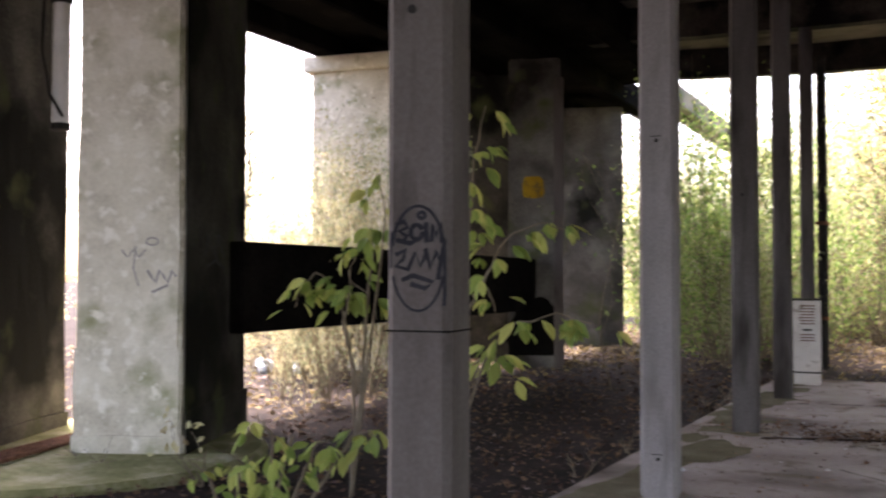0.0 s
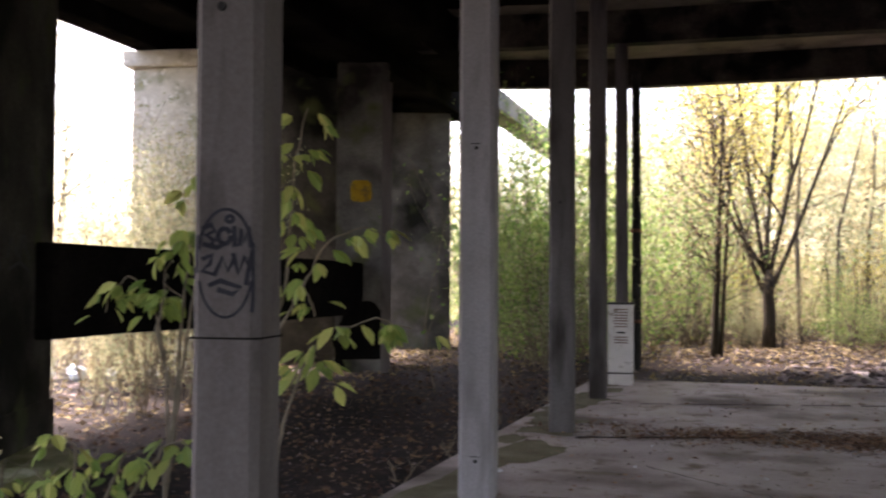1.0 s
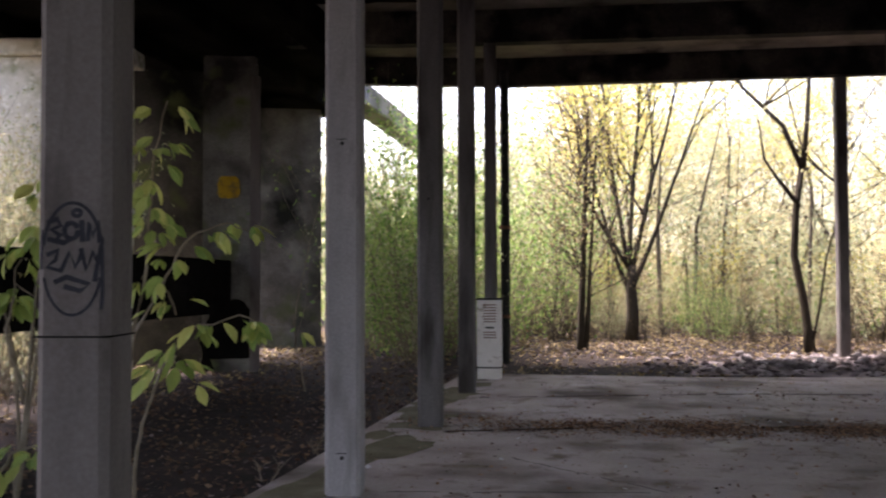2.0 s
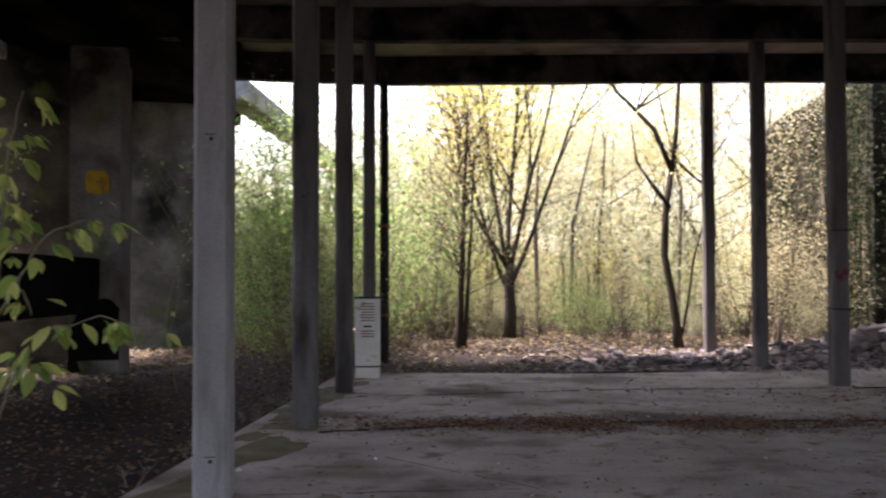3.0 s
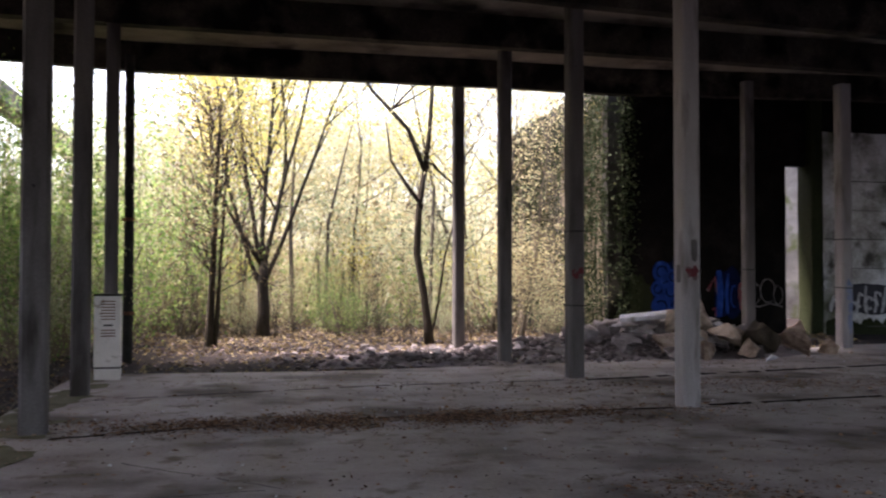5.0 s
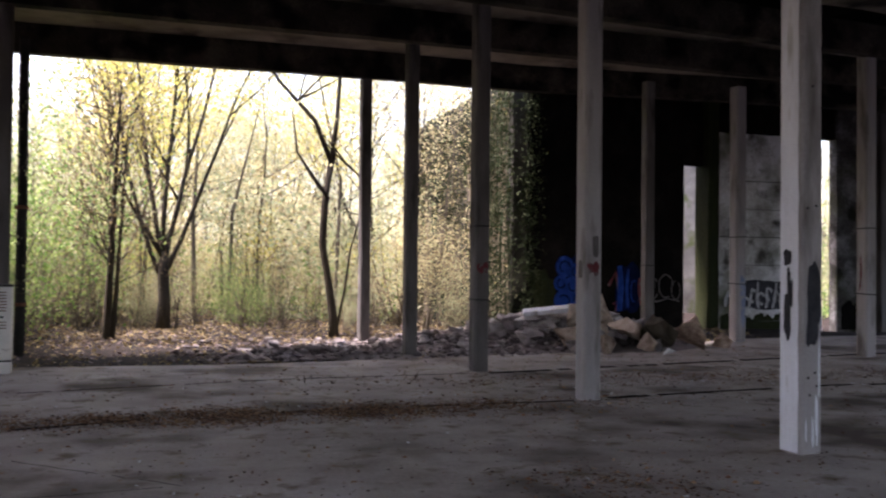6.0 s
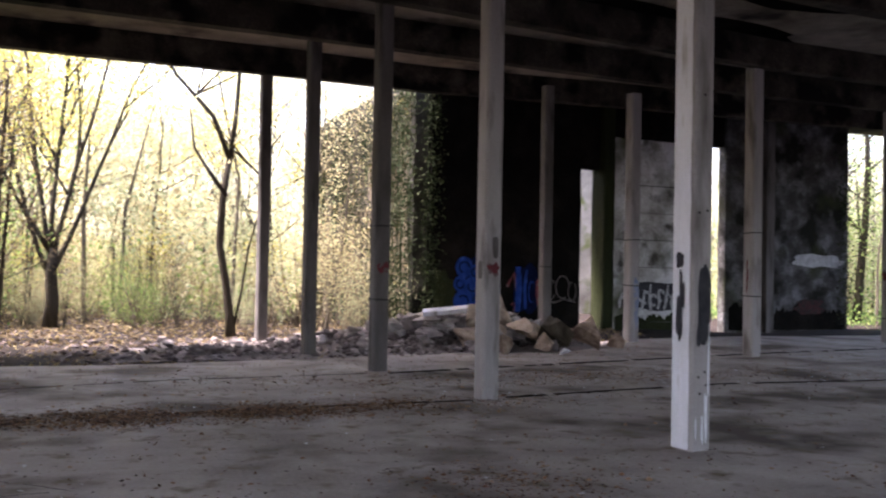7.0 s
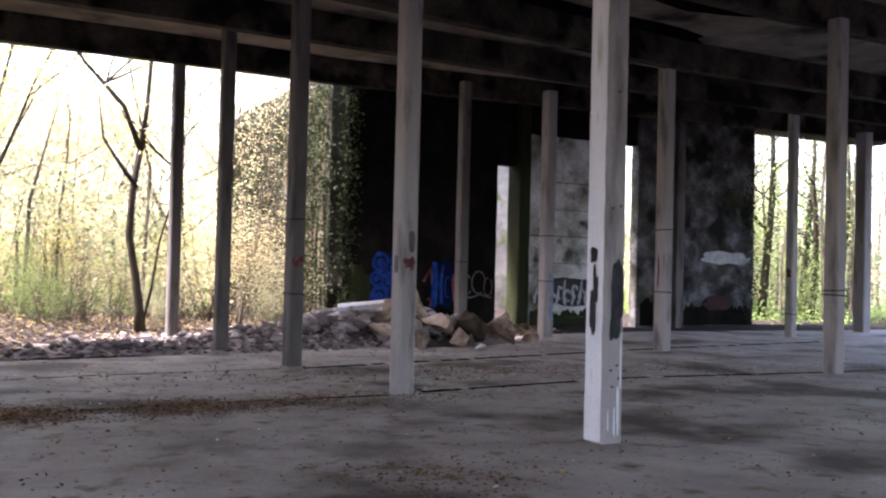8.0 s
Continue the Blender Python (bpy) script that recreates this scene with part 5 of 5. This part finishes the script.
broad_sapling(-2.78, 4.86, -33, (((0.0, -0.1), (0.02, 0.55), (0.08, 0.77), (0.16, 1.0), (0.3, 1.22), (0.6, 1.3), (0.82, 1.24)),
              ((0.1, 0.85), (0.14, 1.0), (0.24, 1.05), (0.28, 0.92)), ((0.0, -0.1), (-0.04, 0.7), (0.0, 1.2), (0.2, 1.54), (0.31, 1.78), (0.55, 1.88), (0.7, 1.82)),
              ((0.0, 1.2), (0.08, 1.6), (0.1, 2.2), (0.2, 2.68)), ((0.1, 1.4), (0.2, 1.45), (0.25, 1.3))), 301, 0.15, 0.035, "thin arching sapling with drooping yellow-green leaves", bare=0.45)
broad_sapling(-4.0, 5.2, -39, (((0.1, -0.1), (0.12, 0.5), (0.1, 1.0), (0.0, 1.4), (-0.15, 1.56), (-0.28, 1.46), (-0.31, 1.3)), ((0.1, -0.1), (0.2, 1.2), (0.25, 1.7), (0.18, 1.82), (0.1, 1.6), (0.06, 1.3)),
              ((0.1, -0.1), (0.3, 1.5), (0.35, 2.0), (0.3, 2.3)), ((0.15, 0.7), (0.05, 1.2), (0.1, 1.5), (0.22, 1.4))), 302, 0.16, 0.035, "arching sapling with large green leaves", bare=0.5)
broad_sapling(-3.68, 4.16, -43, (((0.0, -0.1), (0.02, 0.3), (0.0, 0.6), (-0.08, 0.72)), ((0.0, 0.0), (-0.12, 0.35), (-0.2, 0.45)), ((0.05, -0.05), (0.2, 0.3), (0.28, 0.5), (0.36, 0.52)),
              ((0.1, -0.1), (0.35, 0.3), (0.5, 0.52), (0.62, 0.55), (0.68, 0.48)), ((0.02, -0.05), (0.1, 0.15), (0.2, 0.2)), ((0.0, -0.05), (0.08, 0.4), (0.14, 0.55))), 303, 0.135, 0.035, "low leafy seedlings with yellow-green leaves on dark earth")
broad_sapling(-4.35, 4.45, -43, (((0.0, -0.1), (-0.1, 0.2), (-0.2, 0.3)), ((0.05, -0.05), (0.12, 0.25), (0.2, 0.35))), 304, 0.11, 0.035, "low green seedling at the edge of the pad", bare=0.2)
sapling(-4.84, 12.32, (((-0.1, 0.0, 1), 3.2),), 205, M_GREEN, 0.09, 1, "tall thin sapling with green leaves against the piers")
sapling(-5.05, 4.84, (((0.3, 0.0, 0.5), 0.4), ((-0.3, -0.2, 0.4), 0.4)), 206, M_YELLOW, 0.07, 4, "small yellowing weeds at the pier foot")
for k in range(7):
    y = 6.6 + 1.15 * k
    sapling(slab_left(y) - 0.12 - 0.06 * (k % 3), y, (((0.2, 0.1, 0.5), 0.22), ((-0.3, 0.1, 0.4), 0.2)), 220 + k, M_GREEN, 0.045, 3, "tiny green weeds along the slab edge")
sapling(-6.12, 4.82, (((0.5, -0.1, 0.3), 0.4), ((-0.5, -0.1, 0.3), 0.4)), 207, M_YELLOW, 0.06, 4, "small yellowing weeds at the pier foot")

# ivy on the wall: hanging strands of leaves
iv = np.random.default_rng(17)
pts = []
for _ in range(2000):
    t = iv.uniform(0, 1) ** 0.8
    x0, y0 = 6.72 - t * 0.62, 21.4 + t * 10.0
    z = iv.uniform(0.2, 5.9)
    if iv.uniform() < 0.25 + 0.6 * abs(noise.noise(Vector((t * 5, z * 0.7, 4)))) * 2:
        for _ in range(14):
            pts.append((x0 - 0.24 - abs(iv.normal(0, 0.12)), y0 + iv.normal(0, 0.16), z + iv.normal(0, 0.2)))
pts2 = [(p[0] - abs(iv.normal(0.1, 0.2)), p[1] + iv.normal(0, 0.3), p[2] + iv.normal(0, 0.3)) for p in pts[::3]]
for _ in range(520):
    t = iv.uniform(-0.01, 0.2)
    z = iv.uniform(0.1, 5.7)
    for _ in range(12):
        pts.append((6.72 - t * 0.62 - 0.22 - abs(iv.normal(0, 0.1)), 21.4 + t * 10 + iv.normal(0, 0.14), z + iv.normal(0, 0.18)))
for _ in range(170):
    z = iv.uniform(0.1, 5.6)
    for _ in range(10):
        pts.append((6.86 + iv.normal(0, 0.14), 21.2 - abs(iv.normal(0, 0.06)), z + iv.normal(0, 0.15)))
tagged(new("creeper", leaf_mesh("creeper", pts2[1::7], 0.08, M_CREEP, iv)), "dry brown creeper leaves on the wall", "creeper", kind="stuff")
tagged(new("creeper", leaf_mesh("creeper", pts2[::16], 0.1, M_CREEP, iv)), "yellow creeper leaves hanging on the wall", "creeper", kind="stuff")
tagged(new("ivy", leaf_mesh("ivy", pts, 0.085, M_IVY, iv)), "dark ivy leaves climbing the concrete wall", "ivy", kind="stuff")
vines = []
for i in range(80):
    t = iv.uniform(0, 0.9)
    x0, y0 = 6.72 - t * 0.62 - 0.26, 21.4 + t * 10
    vines.append(tube([(x0, y0, -0.1), (x0 - 0.03, y0 + iv.normal(0, 0.15), 2.0), (x0 + 0.02, y0 + iv.normal(0, 0.3), 4.0), (x0, y0 + iv.normal(0, 0.4), 5.7)], [0.025, 0.02, 0.015, 0.008], 5))
tagged(new("vine", mesh("vine", *joined(vines), M_TWIG)), "bare creeper stems hanging on the wall", "creeper", kind="stuff")
pts3 = []
for _ in range(420):
    z = iv.uniform(0.1, 5.3)
    x0 = 19.8 + iv.normal(0, 0.06)
    pts3 += [(x0 + iv.normal(0, 0.1), 23.35 + iv.normal(0, 0.18), z + iv.normal(0, 0.12)) for _ in range(6)]
tagged(new("ivy", leaf_mesh("ivy", pts3, 0.08, M_IVY, iv)), "dark ivy hanging on the end of the wall", "ivy", kind="stuff")

# deeper woodland, too far to pick apart
fw = np.random.default_rng(23)


def far_leaves(n, lo, hi, top, a0, a1, seed):
    out = []
    while len(out) < n:
        a, d = radians(fw.uniform(a0, a1)), fw.uniform(lo, hi)
        x, y = d * math.sin(a), d * math.cos(a)
        z = fw.uniform(0, 1) ** 1.5 * top
        if via(-11.4, y) < x < via(-4.2, y) or (5.4 < x < 9 and y < 34) or (x > 5 and y < 26) or (11 < x < 20 and y < 32.5):
            continue
        if noise.noise(Vector((x * 0.36 + seed, y * 0.22, z * 0.55))) + 0.5 * noise.noise(Vector((x * 1.1, y * 0.6 + seed, z * 1.5))) > 0.05 + 0.30 * z / top:
            out.append((x, y, z))
    return out


for n, lo, hi, top, a0, a1, size, leaf, label in (
        (34000, 30, 47, 8.5, -26, 20, 0.19, M_YELLOW, "hazy yellow autumn foliage deep in the wood"),
        (22000, 28, 46, 4.5, -26, 20, 0.17, M_LIME, "yellow-green thicket deep in the wood"),
        (16000, 28, 56, 2.4, -26, 52, 0.17, M_GREEN, "green undergrowth deep in the wood"),
        (12000, 36, 70, 5.0, 24, 52, 0.22, M_LIME, "fading green foliage beyond the end wall"),
        (5000, 30, 60, 6.0, -72, -34, 0.18, M_YELLOW, "golden foliage beyond the viaduct")):
    tagged(new("far_woods", leaf_mesh("far_woods", far_leaves(n, lo, hi, top, a0, a1, n), size, leaf, fw)), label, "woods", kind="stuff")
stems = []
for _ in range(190):
    a, d = radians(fw.uniform(-24, 52)), fw.uniform(27, 58)
    x, y = d * math.sin(a), d * math.cos(a)
    if free(x, y):
        h, w = fw.uniform(4, 8.5), fw.uniform(0.03, 0.09)
        stems.append(tube([(x, y, -0.2), (x + fw.normal(0, 0.15), y, h * 0.5), (x + fw.normal(0, 0.5), y, h)], [w, w * 0.7, w * 0.2], 5))
tagged(new("far_stems", mesh("far_stems", *joined(stems), M_HAZED_BARK)), "thin stems deep in the wood, paled for haze", "woods", kind="stuff")


def ivy_trunk(x, y, h, w, seed):
    r = random.Random(seed)
    root = empty("tree", pose(x, y, ground_z(x, y)), "dark tree trunk clad in ivy beyond the end wall", "tree", "ivy-clad trees")
    line = [Vector((0.12 * math.sin(0.6 * i + seed), 0.1 * math.cos(0.5 * i), h * i / 8 - 0.1)) for i in range(9)]
    child("trunk", mesh("trunk", *tube(line, [w * (1 - 0.08 * i) for i in range(9)], 7), M_BARK, True), root)
    limbs = []
    for k in range(7):
        p = line[3 + k % 5]
        a = r.uniform(0, 6.28)
        limbs.append(tube([p, p + Vector((0.5 * math.cos(a), 0.5 * math.sin(a), 0.4)), p + Vector((1.0 * math.cos(a), 1.0 * math.sin(a), 1.1))], [0.035, 0.025, 0.01], 5))
    tagged(child("brushwood", mesh("brushwood", *joined(limbs), M_BARK, True), root), kind="stuff")
    q = np.random.default_rng(seed)
    pts = []
    for i in range(900):
        t = q.uniform(0, 7.99)
        p = line[int(t)].lerp(line[int(t) + 1], t % 1)
        a, d = q.uniform(0, 6.28), w + abs(q.normal(0, 0.14))
        pts.append((p.x + d * math.cos(a), p.y + d * math.sin(a), p.z))
    child("ivy", leaf_mesh("ivy", pts, 0.1, M_IVY, q), root, "dark green ivy leaves")
    pts = [(q.normal(0, 0.9), q.normal(0, 0.9), h * q.uniform(0.3, 1.0)) for _ in range(700)]
    child("crown", leaf_mesh("crown", pts, 0.1, M_GREEN, q), root, "thin green leaves")


for k, (x, y, h, w) in enumerate(((22.2, 26.3, 7.5, 0.13), (22.9, 26.0, 8.0, 0.16), (24.1, 25.2, 5.2, 0.15), (23.6, 28.0, 8.0, 0.12), (26.3, 25.4, 6.5, 0.14), (21.7, 27.4, 7.0, 0.12), (25.2, 26.6, 7.5, 0.15), (27.4, 27.2, 7.0, 0.14))):
    ivy_trunk(x, y, h, w, 400 + k)
gc = np.random.default_rng(77)
low_green = [(gc.uniform(18.5, 34), gc.uniform(22.5, 34), abs(gc.normal(0, 0.22)) + 0.03) for _ in range(9000)]
tagged(new("ground_cover", leaf_mesh("ground_cover", [p for p in low_green if not (p[0] < 20.4 and p[1] < 24)], 0.1, M_GREEN, gc)), "low green plants covering the ground beyond the end wall", "ground cover", kind="stuff")
rm = random.Random(61)
for k in range(16):
    y = 4.6 + 0.66 * k
    w, d = rm.uniform(0.25, 0.6), rm.uniform(0.5, 1.1)
    v, f = blot(0, 0, w, d, rm, 26, 0.35)
    patch = new("moss_patch", mesh("moss_patch", [(px, pz, 0) for px, _, pz in v], f, M_FILM))
    patch.matrix_basis = pose(slab_left(y) + w * 0.62 + rm.uniform(0.02, 0.2), y, 0.004 + 0.0012 * (k % 4), 0, 0, rm.uniform(-15, 15))
    tagged(patch, "thin greenish moss film on the slab near its edge", "moss", "moss along the slab edge")
